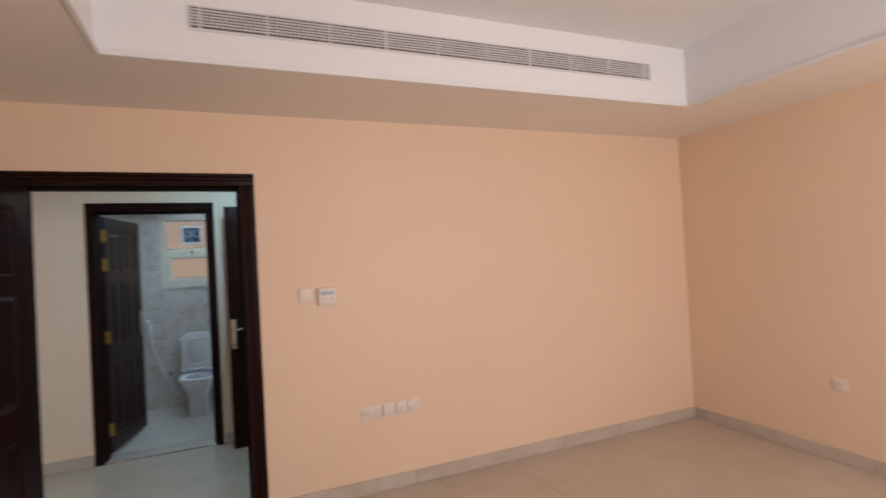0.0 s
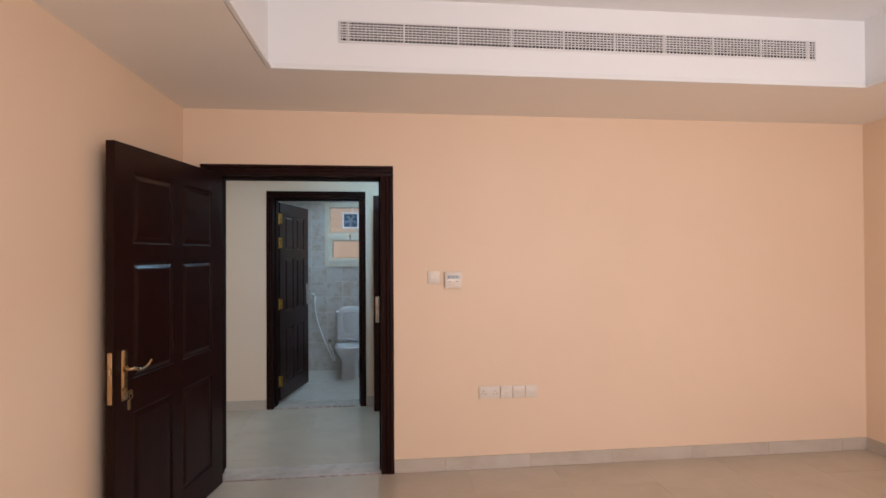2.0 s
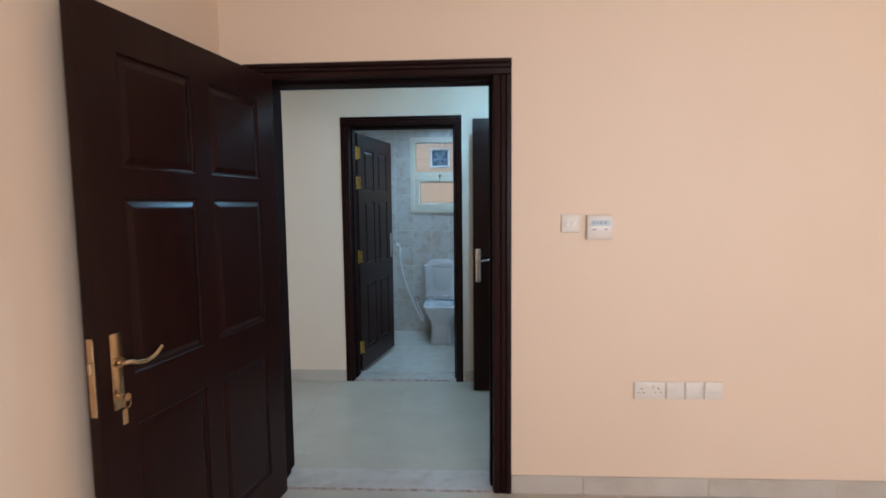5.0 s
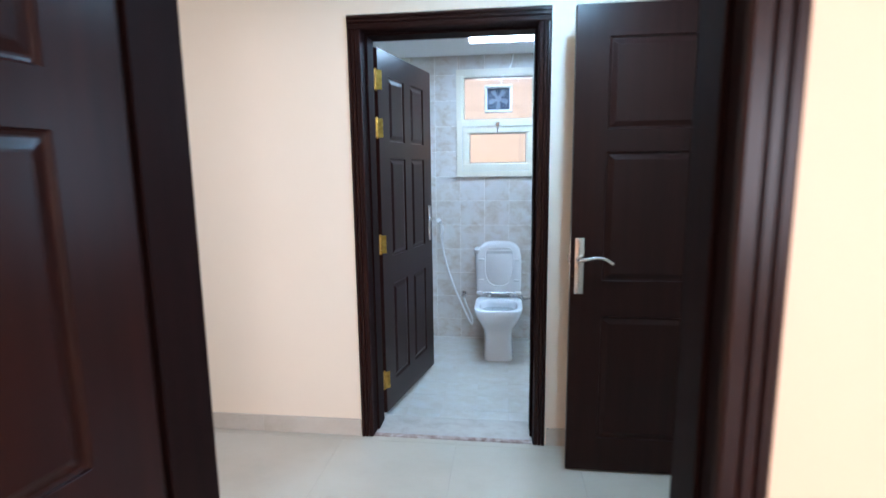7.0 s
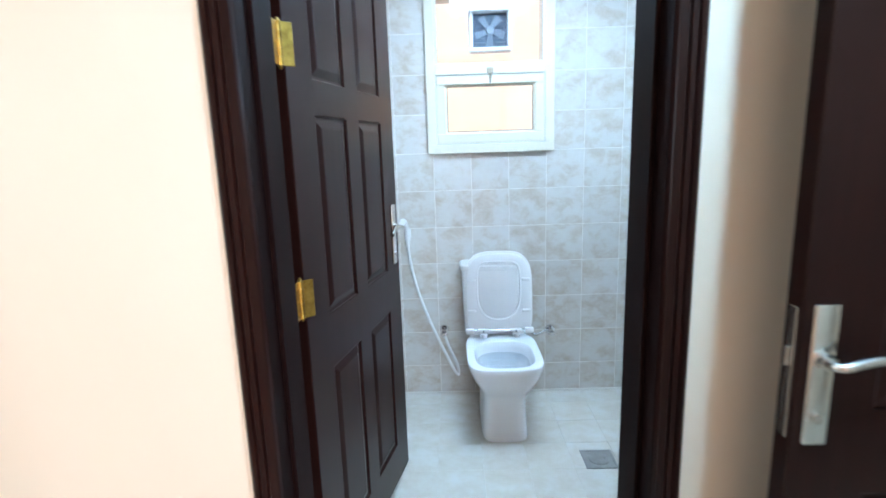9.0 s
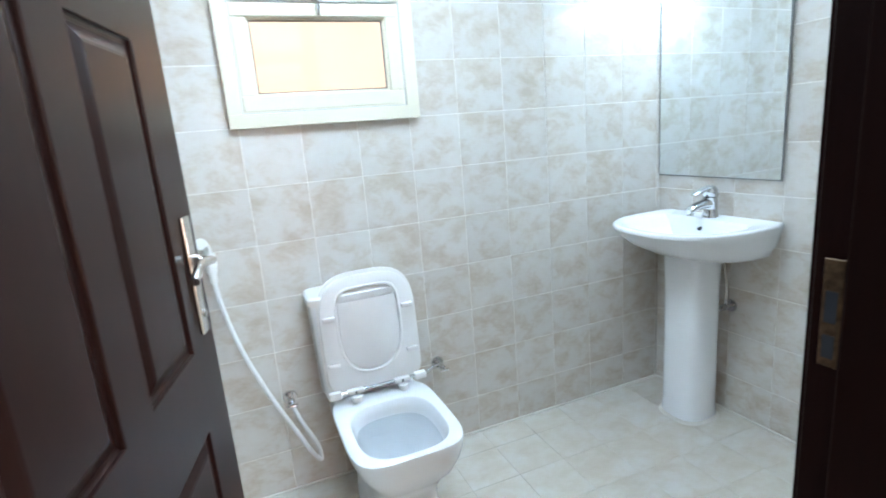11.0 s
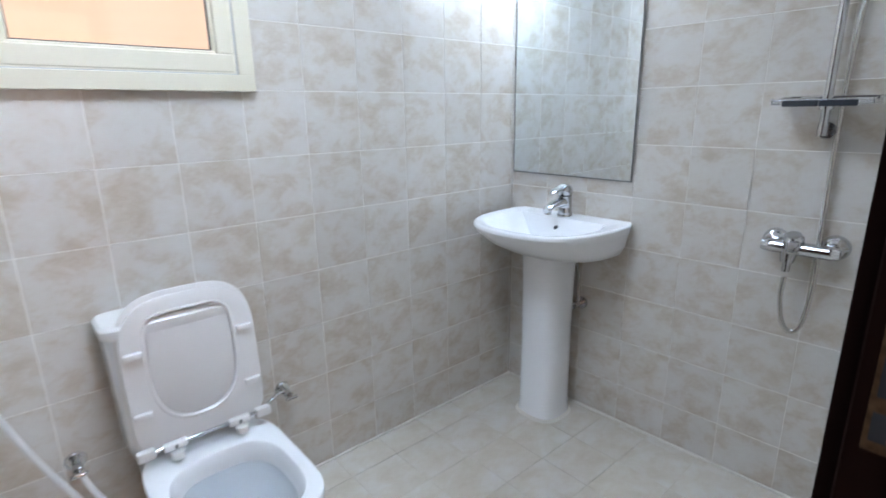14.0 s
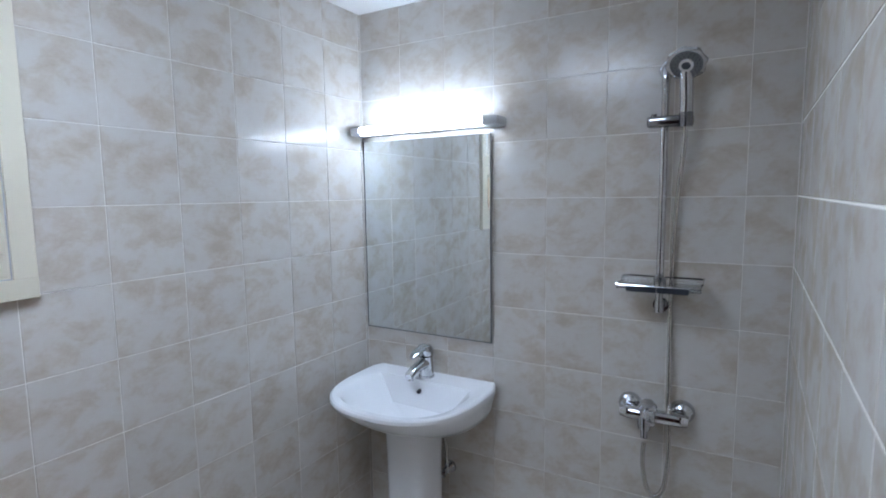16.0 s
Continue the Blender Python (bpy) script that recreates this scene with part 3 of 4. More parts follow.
def rect_frame(bm, x0, x1, z0, z1, wl, wr, wb, wt, y0, y1, bev=0.0012):
    box(bm, (x0, y0, z0), (x1, y1, z0 + wb), bev)
    box(bm, (x0, y0, z1 - wt), (x1, y1, z1), bev)
    box(bm, (x0, y0 + 0.0006, z0 + wb), (x0 + wl, y1, z1 - wt), bev)
    box(bm, (x1 - wr, y0 + 0.0006, z0 + wb), (x1, y1, z1 - wt), bev)


bm = bmesh.new()
rect_frame(bm, WX0, WX1, WZ0, WZ1, 0.046, 0.046, 0.046, 0.05, YW - 0.022, YW - 0.001)
rect_frame(bm, WX0 + 0.045, WX1 - 0.045, WZ0 + 0.045, WZ1 - 0.049, 0.016, 0.016, 0.012, 0.012, YW - 0.012, YW + 0.10, 0.002)
box(bm, (WX0 + 0.046, YW - 0.020, 1.758), (WX1 - 0.046, YW + 0.05, 1.815), 0.003)
part("window_frame", bm, CREAMF, win)
bm = bmesh.new()
rect_frame(bm, WX0 + 0.052, WX1 - 0.052, WZ0 + 0.052, 1.754, 0.046, 0.046, 0.05, 0.044, YW - 0.014, YW + 0.03, 0.003)
rect_frame(bm, WX0 + 0.096, WX1 - 0.096, WZ0 + 0.100, 1.712, 0.010, 0.010, 0.010, 0.010, YW + 0.001, YW + 0.03, 0.002)
sash = part("sash", bm, CREAMF, win)
# thin grey strip that paints the shade of the gap round the sash
rub = bmesh.new()
rect_frame(rub, WX0 + 0.0462, WX1 - 0.0462, WZ0 + 0.0462, 1.7578, 0.0022, 0.0022, 0.0022, 0.0022, YW - 0.0165, YW - 0.0130, 0.0)
part("gap_shade", rub, GREYP, sash, "grey strip painted as the shaded gap round the sash")
rub = bmesh.new()
rect_frame(rub, WX0 + 0.105, WX1 - 0.105, WZ0 + 0.109, 1.703, 0.004, 0.004, 0.004, 0.004, YW + 0.006, YW + 0.012, 0.0)
part("gasket", rub, DARKP, sash, "black rubber gasket")
rub = bmesh.new()
rect_frame(rub, WX0 + 0.0565, WX1 - 0.0565, 1.8152, WZ1 - 0.0615, 0.005, 0.005, 0.002, 0.005, YW - 0.006, YW - 0.001, 0.0)
part("gasket", rub, DARKP, win, "black rubber gasket")
g = part("pane", bx((WX0 + 0.1, YW + 0.013, WZ0 + 0.105), (WX1 - 0.1, YW + 0.018, 1.707)), GLASS, sash)
g.visible_shadow = False
g = part("pane", bx((WX0 + 0.05, YW + 0.013, 1.816), (WX1 - 0.05, YW + 0.018, WZ1 - 0.055)), GLASS, win)
g.visible_shadow = False
bm = rods(((-0.438, YW - 0.014, 1.735), (-0.438, YW - 0.040, 1.735), 0.008), ((-0.438, YW - 0.036, 1.762), (-0.438, YW - 0.036, 1.710), 0.005, 0.007))
box(bm, (-0.455, YW - 0.024, 1.755), (-0.421, YW - 0.018, 1.790), 0.003)
part("latch", bm, STEEL, sash, "satin metal window latch", True)

FANB = grainy("fan_blade_plastic", (0.20, 0.24, 0.30), (0.25, 0.29, 0.35), 0.4, 8)
fan = thing("exhaust_fan", "white square exhaust fan set in the upper window pane", "fan", BO @ pose(-0.434, YW - 0.004, 1.970))
bm = bmesh.new()
rect_frame(bm, -0.108, 0.108, -0.105, 0.105, 0.020, 0.020, 0.020, 0.020, -0.030, 0.045, 0.005)
part("housing", bm, PLASTIC, fan)
part("backing", bx((-0.09, 0.030, -0.09), (0.09, 0.034, 0.09)), grainy("fan_dark", (0.07, 0.10, 0.16), (0.10, 0.13, 0.19), 0.5, 8), fan, "dark blue grey shutter")
for k in range(5):
    bl = bmesh.new()
    pts = [(0.018, -0.010), (0.075, -0.026), (0.080, 0.012), (0.020, 0.012)]
    lo = [bl.verts.new((x, 0.008 - 0.35 * z, z)) for x, z in pts]
    hi = [bl.verts.new((x, 0.011 - 0.35 * z, z)) for x, z in pts]
    for a in range(4):
        bl.faces.new((lo[a], lo[(a + 1) % 4], hi[(a + 1) % 4], hi[a]))
    bl.faces.new(lo[::-1])
    bl.faces.new(hi)
    bmesh.ops.rotate(bl, cent=(0, 0, 0), matrix=Matrix.Rotation(radians(72 * k + 14), 3, "Y"), verts=bl.verts[:])
    part("blade", bl, FANB, fan)
part("hub", rods(((0, 0.020, 0), (0, -0.006, 0), 0.022, 0.018)), FANB, fan, "", True)
bm = bmesh.new()
for k in range(9):
    z = -0.08 + 0.02 * k
    box(bm, (-0.09, -0.013, z - 0.0008), (0.09, -0.011, z + 0.0008))
part("guard", bm, FANB, fan, "thin grey guard wires")
part("cable", sweep([(0.02, -0.02, 0.10), (0.03, -0.012, 0.16), (0.07, -0.006, 0.21), (0.10, -0.004, 0.26), (0.115, -0.004, 0.335)], 0.0045, 8), HOSE, fan, "loose white cable rising to the ceiling", True)


# ---- toilet ----
toilet = thing("toilet", "white ceramic close-coupled toilet with lid and seat raised", "toilet", BO)
TXC = -0.420
rings = [squircle(TXC, 2.890, 0.114, 0.232, 0.0, 5), squircle(TXC, 2.892, 0.113, 0.230, 0.02, 5), squircle(TXC, 2.90, 0.106, 0.218, 0.12, 5),
         squircle(TXC, 2.90, 0.105, 0.220, 0.19, 5), squircle(TXC, 2.885, 0.116, 0.240, 0.245, 5), squircle(TXC, 2.858, 0.138, 0.262, 0.295, 5),
         squircle(TXC, 2.832, 0.162, 0.252, 0.338, 5), squircle(TXC, 2.817, 0.175, 0.240, 0.372, 4.8), squircle(TXC, 2.812, 0.180, 0.237, 0.392, 4.6), squircle(TXC, 2.812, 0.179, 0.235, 0.402, 4.6),
         squircle(TXC, 2.812, 0.171, 0.227, 0.407, 4.6), squircle(TXC, 2.764, 0.143, 0.166, 0.405, 3.2), squircle(TXC, 2.764, 0.139, 0.161, 0.399, 3.1),
         squircle(TXC, 2.766, 0.134, 0.155, 0.37, 3.0), squircle(TXC, 2.774, 0.118, 0.142, 0.32, 2.7), squircle(TXC, 2.79, 0.085, 0.10, 0.25, 2.3), squircle(TXC, 2.81, 0.03, 0.035, 0.19, 2)]
part("bowl", loft(rings), CERAMIC, toilet, "", True)
part("water", loft([squircle(TXC, 2.769, 0.1312, 0.152, 0.350, 2.9), squircle(TXC, 2.769, 0.1317, 0.1525, 0.352, 2.9)]), WATER, toilet)
part("rear_ledge", bx((TXC - 0.155, 2.97, 0.27), (TXC + 0.155, 3.18, 0.402), 0.02, 3), CERAMIC, toilet, "", True)
TC = TXC - 0.018
rings = [squircle(TC, 3.104, 0.155, 0.070, 0.400, 7), squircle(TC, 3.104, 0.164, 0.073, 0.43, 7), squircle(TC, 3.104, 0.174, 0.074, 0.755, 7)]
part("tank", loft(rings), CERAMIC, toilet, "", True)
rings = [squircle(TC, 3.103, 0.178, 0.078, 0.756, 7), squircle(TC, 3.103, 0.182, 0.080, 0.762, 7), squircle(TC, 3.103, 0.182, 0.080, 0.782, 7), squircle(TC, 3.103, 0.174, 0.072, 0.790, 7)]
part("tank_lid", loft(rings), SEATP, toilet, "", True)
part("flush_button", rods(((TXC, 3.103, 0.789), (TXC, 3.103, 0.796), 0.02)), CHROME, toilet, "chrome flush button", True)


def plate_ring(hx, z0, z1, y, top=3.4, foot=9.0, n=64):
    """An upright outline in the seat's own plane, with its own roundness at the top and at the foot."""
    cz, hz = (z0 + z1) / 2, (z1 - z0) / 2
    out = []
    for k in range(n):
        a = 2 * math.pi * k / n
        c, s = math.cos(a), math.sin(a)
        p = top if s > 0 else foot
        out.append((hx * math.copysign(abs(c) ** (2 / p), c), y, cz + hz * math.copysign(abs(s) ** (2 / p), s)))
    return out


tilt = pose(TXC, 2.990, 0.428, -4.5, 0, 0)
hole = {"top": 5.0, "foot": 2.5}
bm = loft([plate_ring(0.101, 0.082, 0.367, 0.009, **hole), plate_ring(0.105, 0.078, 0.371, 0.011, **hole), plate_ring(0.106, 0.077, 0.372, 0.0165, **hole), plate_ring(0.172, 0.010, 0.427, 0.0165), plate_ring(0.177, 0.006, 0.433, 0.019), plate_ring(0.177, 0.006, 0.433, 0.026), plate_ring(0.16, 0.02, 0.405, 0.034)])
part("lid", bm, SHADEP, toilet, "raised white plastic lid", True).matrix_basis = tilt
bm = loft([plate_ring(0.168, 0.012, 0.418, 0.015), plate_ring(0.171, 0.010, 0.421, 0.012), plate_ring(0.170, 0.011, 0.420, 0.0065), plate_ring(0.166, 0.016, 0.416, 0.004),
           plate_ring(0.117, 0.066, 0.383, 0.004, **hole), plate_ring(0.115, 0.068, 0.381, 0.0015, **hole), plate_ring(0.111, 0.072, 0.377, 0.0015, **hole), plate_ring(0.108, 0.075, 0.374, 0.005, **hole), plate_ring(0.108, 0.075, 0.374, 0.015, **hole)], close=True)
seat = part("seat", bm, SEATP, toilet, "raised white plastic seat ring", True)
seat.matrix_basis = tilt
for x, z in ((-0.140, 0.285), (0.140, 0.285), (-0.142, 0.12), (0.142, 0.12)):
    part("bumper", bx((x - 0.021, -0.011, z - 0.009), (x + 0.021, 0.006, z + 0.007), 0.004, 2), SEATP, seat, "", True)
for x in (-0.085, 0.085):
    bm = bx((x - 0.030, -0.026, 0.008), (x + 0.030, 0.0, 0.026), 0.005, 2)
    rod(bm, (x, -0.03, -0.012), (x, -0.03, 0.006), 0.018)
    part("hinge", bm, SEATP, seat, "", True)
    part("slot", bx((x - 0.004, -0.0275, 0.012), (x + 0.004, -0.0255, 0.022)), DARKGREY, seat)
part("hinge_bar", rods(((-0.15, -0.012, 0.018), (0.15, -0.012, 0.018), 0.006)), CHROME, seat, "chrome hinge bar", True)
for x in (-0.155, 0.155):
    part("hinge_cap", bx((x - 0.022, -0.026, 0.004), (x + 0.022, 0.0, 0.030), 0.005, 2), SHADEP, seat, "", True)
part("bolt_cap", rods(((TXC - 0.106, 2.80, 0.05), (TXC - 0.113, 2.80, 0.05), 0.007)), GREYP, toilet)


def angle_valve(name, label, at, outlet):
    """A wall stop valve: rosette, body and knob along -y or -x, and a spout."""
    v = thing(name, label, "valve", BR @ at if at.translation.x > 1 else BO @ at)
    bm = rods(((0, 0, 0), (0, -0.008, 0), 0.027, 0.024), ((0, -0.006, 0), (0, -0.045, 0), 0.010), ((0, -0.042, 0), (0, -0.062, 0), 0.014, 0.012))
    rod(bm, (0, -0.03, 0), outlet, 0.008)
    part("body", bm, CHROME, v, "", True)
    km = rods(((0, -0.062, 0), (0, -0.072, 0), 0.006))
    box(km, (-0.020, -0.086, -0.005), (0.020, -0.072, 0.005), 0.004, 2)
    part("knob", km, CHROME, v, "", True)
    return v


angle_valve("stop_valve", "chrome angle stop valve beside the toilet", pose(-0.120, BY1, 0.372), (-0.03, -0.03, 0.004))
part_hose = thing("water_pipe", "thin chrome supply pipe from valve to tank", "pipe", BO)
part("pipe", sweep([(-0.150, BY1 - 0.03, 0.376), (-0.18, BY1 - 0.035, 0.362), (-0.22, BY1 - 0.05, 0.36), (-0.25, BY1 - 0.06, 0.41)], 0.006, 10), CHROME, part_hose, "", True)
angle_valve("stop_valve", "chrome angle stop valve feeding the hand spray hose", pose(-0.715, BY1, 0.385), (0.0, -0.03, -0.03))

spray = thing("hand_bidet_spray", "white hand bidet spray with a long white wall hose", "bidet spray", BO @ pose(0.037, 0, 0.015))
bm = bx((-0.950, BY1 - 0.030, 0.905), (-0.915, BY1 - 0.001, 0.955), 0.006, 2)
rod(bm, (-0.932, BY1 - 0.045, 0.895), (-0.932, BY1 - 0.045, 0.930), 0.016)
part("hook", bm, PLASTIC, spray, "", True)
bm = sweep([(-0.932, BY1 - 0.045, 0.86), (-0.932, BY1 - 0.046, 0.93), (-0.934, BY1 - 0.052, 0.972), (-0.940, BY1 - 0.075, 0.995)], 0.012, 14)
rod(bm, (-0.938, BY1 - 0.068, 0.990), (-0.948, BY1 - 0.102, 1.004), 0.013, 0.019)
part("spray_head", bm, PLASTIC, spray, "", True)
bm = sweep([(-0.932, BY1 - 0.045, 0.87), (-0.922, BY1 - 0.05, 0.78), (-0.89, BY1 - 0.055, 0.63), (-0.83, BY1 - 0.06, 0.45), (-0.76, BY1 - 0.075, 0.29), (-0.71, BY1 - 0.085, 0.18),
            (-0.683, BY1 - 0.085, 0.135), (-0.676, BY1 - 0.075, 0.145), (-0.685, BY1 - 0.06, 0.19), (-0.725, BY1 - 0.045, 0.28), (-0.748, BY1 - 0.03, 0.342)], 0.0075, 12, 10)
part("hose", bm, HOSE, spray, "", True)


# ---- washbasin ----
def basin_ring(hw, depth, xb, z, cy=2.852, n=56, nb=12, power=0.55):
    """A D-shaped outline: a straight back at x = xb and a round front."""
    out = []
    nf = n - nb
    for k in range(nf):
        a = -math.pi / 2 + math.pi * k / (nf - 1)
        out.append((xb - depth * (0.16 + 0.84 * abs(math.cos(a)) ** power) if 0 < k < nf - 1 else xb - depth * 0.16, cy + hw * math.copysign(abs(math.sin(a)) ** 0.9, math.sin(a)), z))
    for k in range(nb):
        t = (k + 0.5) / nb
        out.append((xb, cy + hw * 0.96 * (1 - 2 * t), z))
    return out


XB = BX1 - 0.002
basin = thing("pedestal_basin", "white ceramic pedestal washbasin in the tiled corner", "washbasin", BO @ pose(-0.012, -0.004, 0))
rings = [basin_ring(0.140, 0.19, XB - 0.02, 0.722, power=0.8), basin_ring(0.200, 0.245, XB - 0.010, 0.727, power=0.75), basin_ring(0.236, 0.318, XB - 0.004, 0.744, power=0.65), basin_ring(0.262, 0.402, XB - 0.001, 0.783, power=0.6),
         basin_ring(0.278, 0.472, XB, 0.835), basin_ring(0.286, 0.486, XB, 0.856), basin_ring(0.285, 0.484, XB, 0.866), basin_ring(0.278, 0.477, XB, 0.872),
         basin_ring(0.236, 0.330, XB - 0.120, 0.869), basin_ring(0.226, 0.320, XB - 0.124, 0.861), basin_ring(0.190, 0.28, XB - 0.135, 0.82), basin_ring(0.14, 0.21, XB - 0.155, 0.77), basin_ring(0.06, 0.10, XB - 0.20, 0.745), basin_ring(0.02, 0.04, XB - 0.23, 0.742)]
part("bowl", loft(rings), CERAMIC, basin, "", True)
PX, PY = 0.945, 2.866
rings = [squircle(PX, PY, 0.101, 0.099, 0.0, 2.8), squircle(PX, PY, 0.100, 0.098, 0.015, 2.8), squircle(PX, PY, 0.096, 0.095, 0.06, 2.8), squircle(PX, PY, 0.093, 0.094, 0.35, 2.8), squircle(PX, PY, 0.095, 0.096, 0.60, 2.8), squircle(PX, PY, 0.100, 0.101, 0.735, 2.8)]
part("pedestal", loft(rings), CERAMIC, basin, "", True)
rings = [squircle(PX, PY, 0.112, 0.110, 0.0005, 2.8), squircle(PX, PY, 0.108, 0.106, 0.005, 2.8), squircle(PX, PY, 0.099, 0.097, 0.012, 2.8)]
part("sealant", loft(rings), BEAD, basin, "rough pale sealant round the foot", True)
part("overflow_hole", rods(((XB - 0.122, 2.862, 0.832), (XB - 0.142, 2.862, 0.828), 0.0075)), DARKP, basin, "dark overflow hole", True)
part("drain", rods(((XB - 0.25, 2.862, 0.741), (XB - 0.25, 2.862, 0.7455), 0.022)), CHROME, basin, "chrome plug hole", True)

tap = thing("basin_tap", "chrome single-lever mixer tap on the washbasin", "tap", BO @ pose(-0.020, -0.004, 0) @ pose(XB - 0.066, 2.866, 0.870) @ Matrix.Scale(1.18, 4))
part("base", rods(((0, 0, 0), (0, 0, 0.006), 0.027, 0.026), ((0, 0, 0.005), (0, 0, 0.030), 0.0245, 0.0225), ((0, 0, 0.030), (-0.004, 0, 0.072), 0.0225, 0.0235)), CHROME, tap, "", True)
around = [2 * math.pi * k / 20 for k in range(20)]
bm = loft([[(x, w * math.cos(a), z + h * math.sin(a)) for a in around] for x, z, w, h in ((0.0, 0.050, 0.0205, 0.020), (-0.035, 0.050, 0.0195, 0.017), (-0.070, 0.044, 0.018, 0.0135), (-0.100, 0.034, 0.0165, 0.011), (-0.108, 0.030, 0.013, 0.008))])
rod(bm, (-0.094, 0, 0.032), (-0.097, 0, 0.016), 0.0115)
part("spout", bm, CHROME, tap, "", True)
bm = loft([[(x + r * math.cos(a), r * math.sin(a), z) for a in around] for x, z, r in ((-0.004, 0.074, 0.0235), (-0.004, 0.080, 0.026), (-0.006, 0.096, 0.0265), (-0.010, 0.108, 0.021), (-0.012, 0.113, 0.008))])
tip = loft([[(x, w * math.cos(a), z + h * math.sin(a)) for a in around] for x, z, w, h in ((0.008, 0.100, 0.018, 0.009), (-0.035, 0.101, 0.0185, 0.008), (-0.070, 0.092, 0.016, 0.006), (-0.086, 0.086, 0.009, 0.004))])
part("lever_cap", bm, CHROME, tap, "", True)
part("lever", tip, CHROME, tap, "", True)
part("popup_rod", rods(((0.028, 0.0, 0.0), (0.028, 0.0, 0.075), 0.0025), ((0.028, 0, 0.073), (0.028, 0, 0.083), 0.006)), CHROME, tap, "", True)
angle_valve("stop_valve", "chrome angle stop valve under the washbasin", pose(BX1, 2.790, 0.490, 0, 0, -90), (0.0, -0.03, 0.03))
pp = thing("water_pipe", "chrome flexible supply hose rising behind the pedestal", "pipe", BR @ pose(0, 0.055, 0.015))
part("pipe", sweep([(BX1 - 0.03, 2.735, 0.505), (BX1 - 0.03, 2.737, 0.58), (BX1 - 0.04, 2.75, 0.68), (BX1 - 0.055, 2.78, 0.77)], 0.006), STEEL, pp, "", True)

# ---- mirror and tube lamp ----
mir = thing("wall_mirror", "plain rectangular wall mirror above the washbasin", "mirror", BR @ pose(BX1, 3.176, 0, 0, 0, -0.95) @ pose(-BX1, -3.176, 0))
part("glass", bx((BX1 - 0.007, 2.604, 1.030), (BX1 - 0.002, 3.176, 1.800), 0.0012), MIRROR, mir)
bm = bmesh.new()
for lo, hi in (((BX1 - 0.006, 2.6005, 1.027), (BX1 - 0.001, 2.6045, 1.803)), ((BX1 - 0.006, 3.1755, 1.027), (BX1 - 0.001, 3.1795, 1.803)), ((BX1 - 0.006, 2.6045, 1.0265), (BX1 - 0.001, 3.1755, 1.0305))):
    box(bm, lo, hi)
part("edge", bm, DARKGREY, mir, "dark ground glass edge")
lamp = thing("wall_lamp", "lit white fluorescent tube lamp above the mirror", "lamp", BR)
LZ, LX = 1.836, BX1 - 0.076
part("tube", rods(((LX, 2.600, LZ), (LX, 3.135, LZ), 0.0165, None, 24)), TUBE, lamp, "glowing fluorescent tube", True)
part("backplate", bx((BX1 - 0.050, 2.58, LZ - 0.015), (BX1 - 0.001, 3.176, LZ + 0.015), 0.003), PLASTIC, lamp)
CAPP = grainy("pale_grey_plastic", (0.50, 0.51, 0.53), (0.55, 0.56, 0.58), 0.35, 5, 200, 0.02)
for y0, y1, hz in ((2.545, 2.606, 0.0165), (3.128, 3.178, 0.0165)):
    part("end_cap", bx((BX1 - 0.092, y0, LZ - hz), (BX1 - 0.001, y1, LZ + hz), 0.007, 2), CAPP, lamp, "pale grey plastic end cap", True)

panel_l = thing("ceiling_light", "lit flat square ceiling light panel", "lamp", BO)
PY0, PY1, PX0, PX1 = 2.21, 2.70, -0.62, -0.13
part("diffuser", bx((PX0, PY0, BZ - 0.020), (PX1, PY1, BZ - 0.012), 0.002), PANEL, panel_l, "glowing white diffuser")
bm = bmesh.new()
for lo, hi in (((PX0 - 0.02, PY0 - 0.02, BZ - 0.026), (PX1 + 0.02, PY0, BZ)), ((PX0 - 0.02, PY1, BZ - 0.026), (PX1 + 0.02, PY1 + 0.02, BZ)), ((PX0 - 0.02, PY0, BZ - 0.026), (PX0, PY1, BZ)), ((PX1, PY0, BZ - 0.026), (PX1 + 0.02, PY1, BZ))):
    box(bm, lo, hi, 0.003)
part("frame", bm, PLASTIC, panel_l)

# small round lamp that lights the hallway
hall_lamp = thing("ceiling_lamp", "lit small round white lamp on the hallway ceiling", "lamp", pose(-0.10, 0.78, HALL_Z))
part("holder", rods(((0, 0, 0.002), (0, 0, -0.012), 0.062, 0.058)), PLASTIC, hall_lamp, "", True)
around = [2 * math.pi * k / 28 for k in range(28)]
part("globe", loft([[(r * math.cos(a), r * math.sin(a), z) for a in around] for r, z in ((0.048, -0.011), (0.050, -0.020), (0.046, -0.029), (0.034, -0.036), (0.012, -0.040))]), BULB, hall_lamp, "glowing domed diffuser", True)

# ---- shower ----
shower = thing("shower_set", "chrome slide rail shower with hand shower and soap dish", "shower", BR)
SX, SY = BX1 - 0.058, 2.022
bm = rods(((SX, SY, 1.235), (SX, SY, 1.900), 0.011))
part("rail", bm, CHROME, shower, "", True)
bm = sweep([(SX, SY, 1.885), (SX, SY, 1.925), (SX + 0.012, SY, 1.945), (SX + 0.058, SY, 1.950)], 0.012, 14)
rod(bm, (SX + 0.050, SY, 1.950), (SX + 0.0575, SY, 1.950), 0.024, 0.027)
part("top_bracket", bm, CHROME, shower, "", True)
bm = rods(((SX, SY, 1.215), (SX, SY, 1.250), 0.014, 0.013), ((SX, SY, 1.228), (SX + 0.0575, SY, 1.228), 0.010), ((SX + 0.05, SY, 1.228), (SX + 0.0575, SY, 1.228), 0.024))
part("foot_bracket", bm, CHROME, shower, "", True)
DARKCH = grainy("dark_chrome", (0.22, 0.225, 0.24), (0.28, 0.285, 0.30), 0.12, 5, 60, 0.0, metal=1.0)
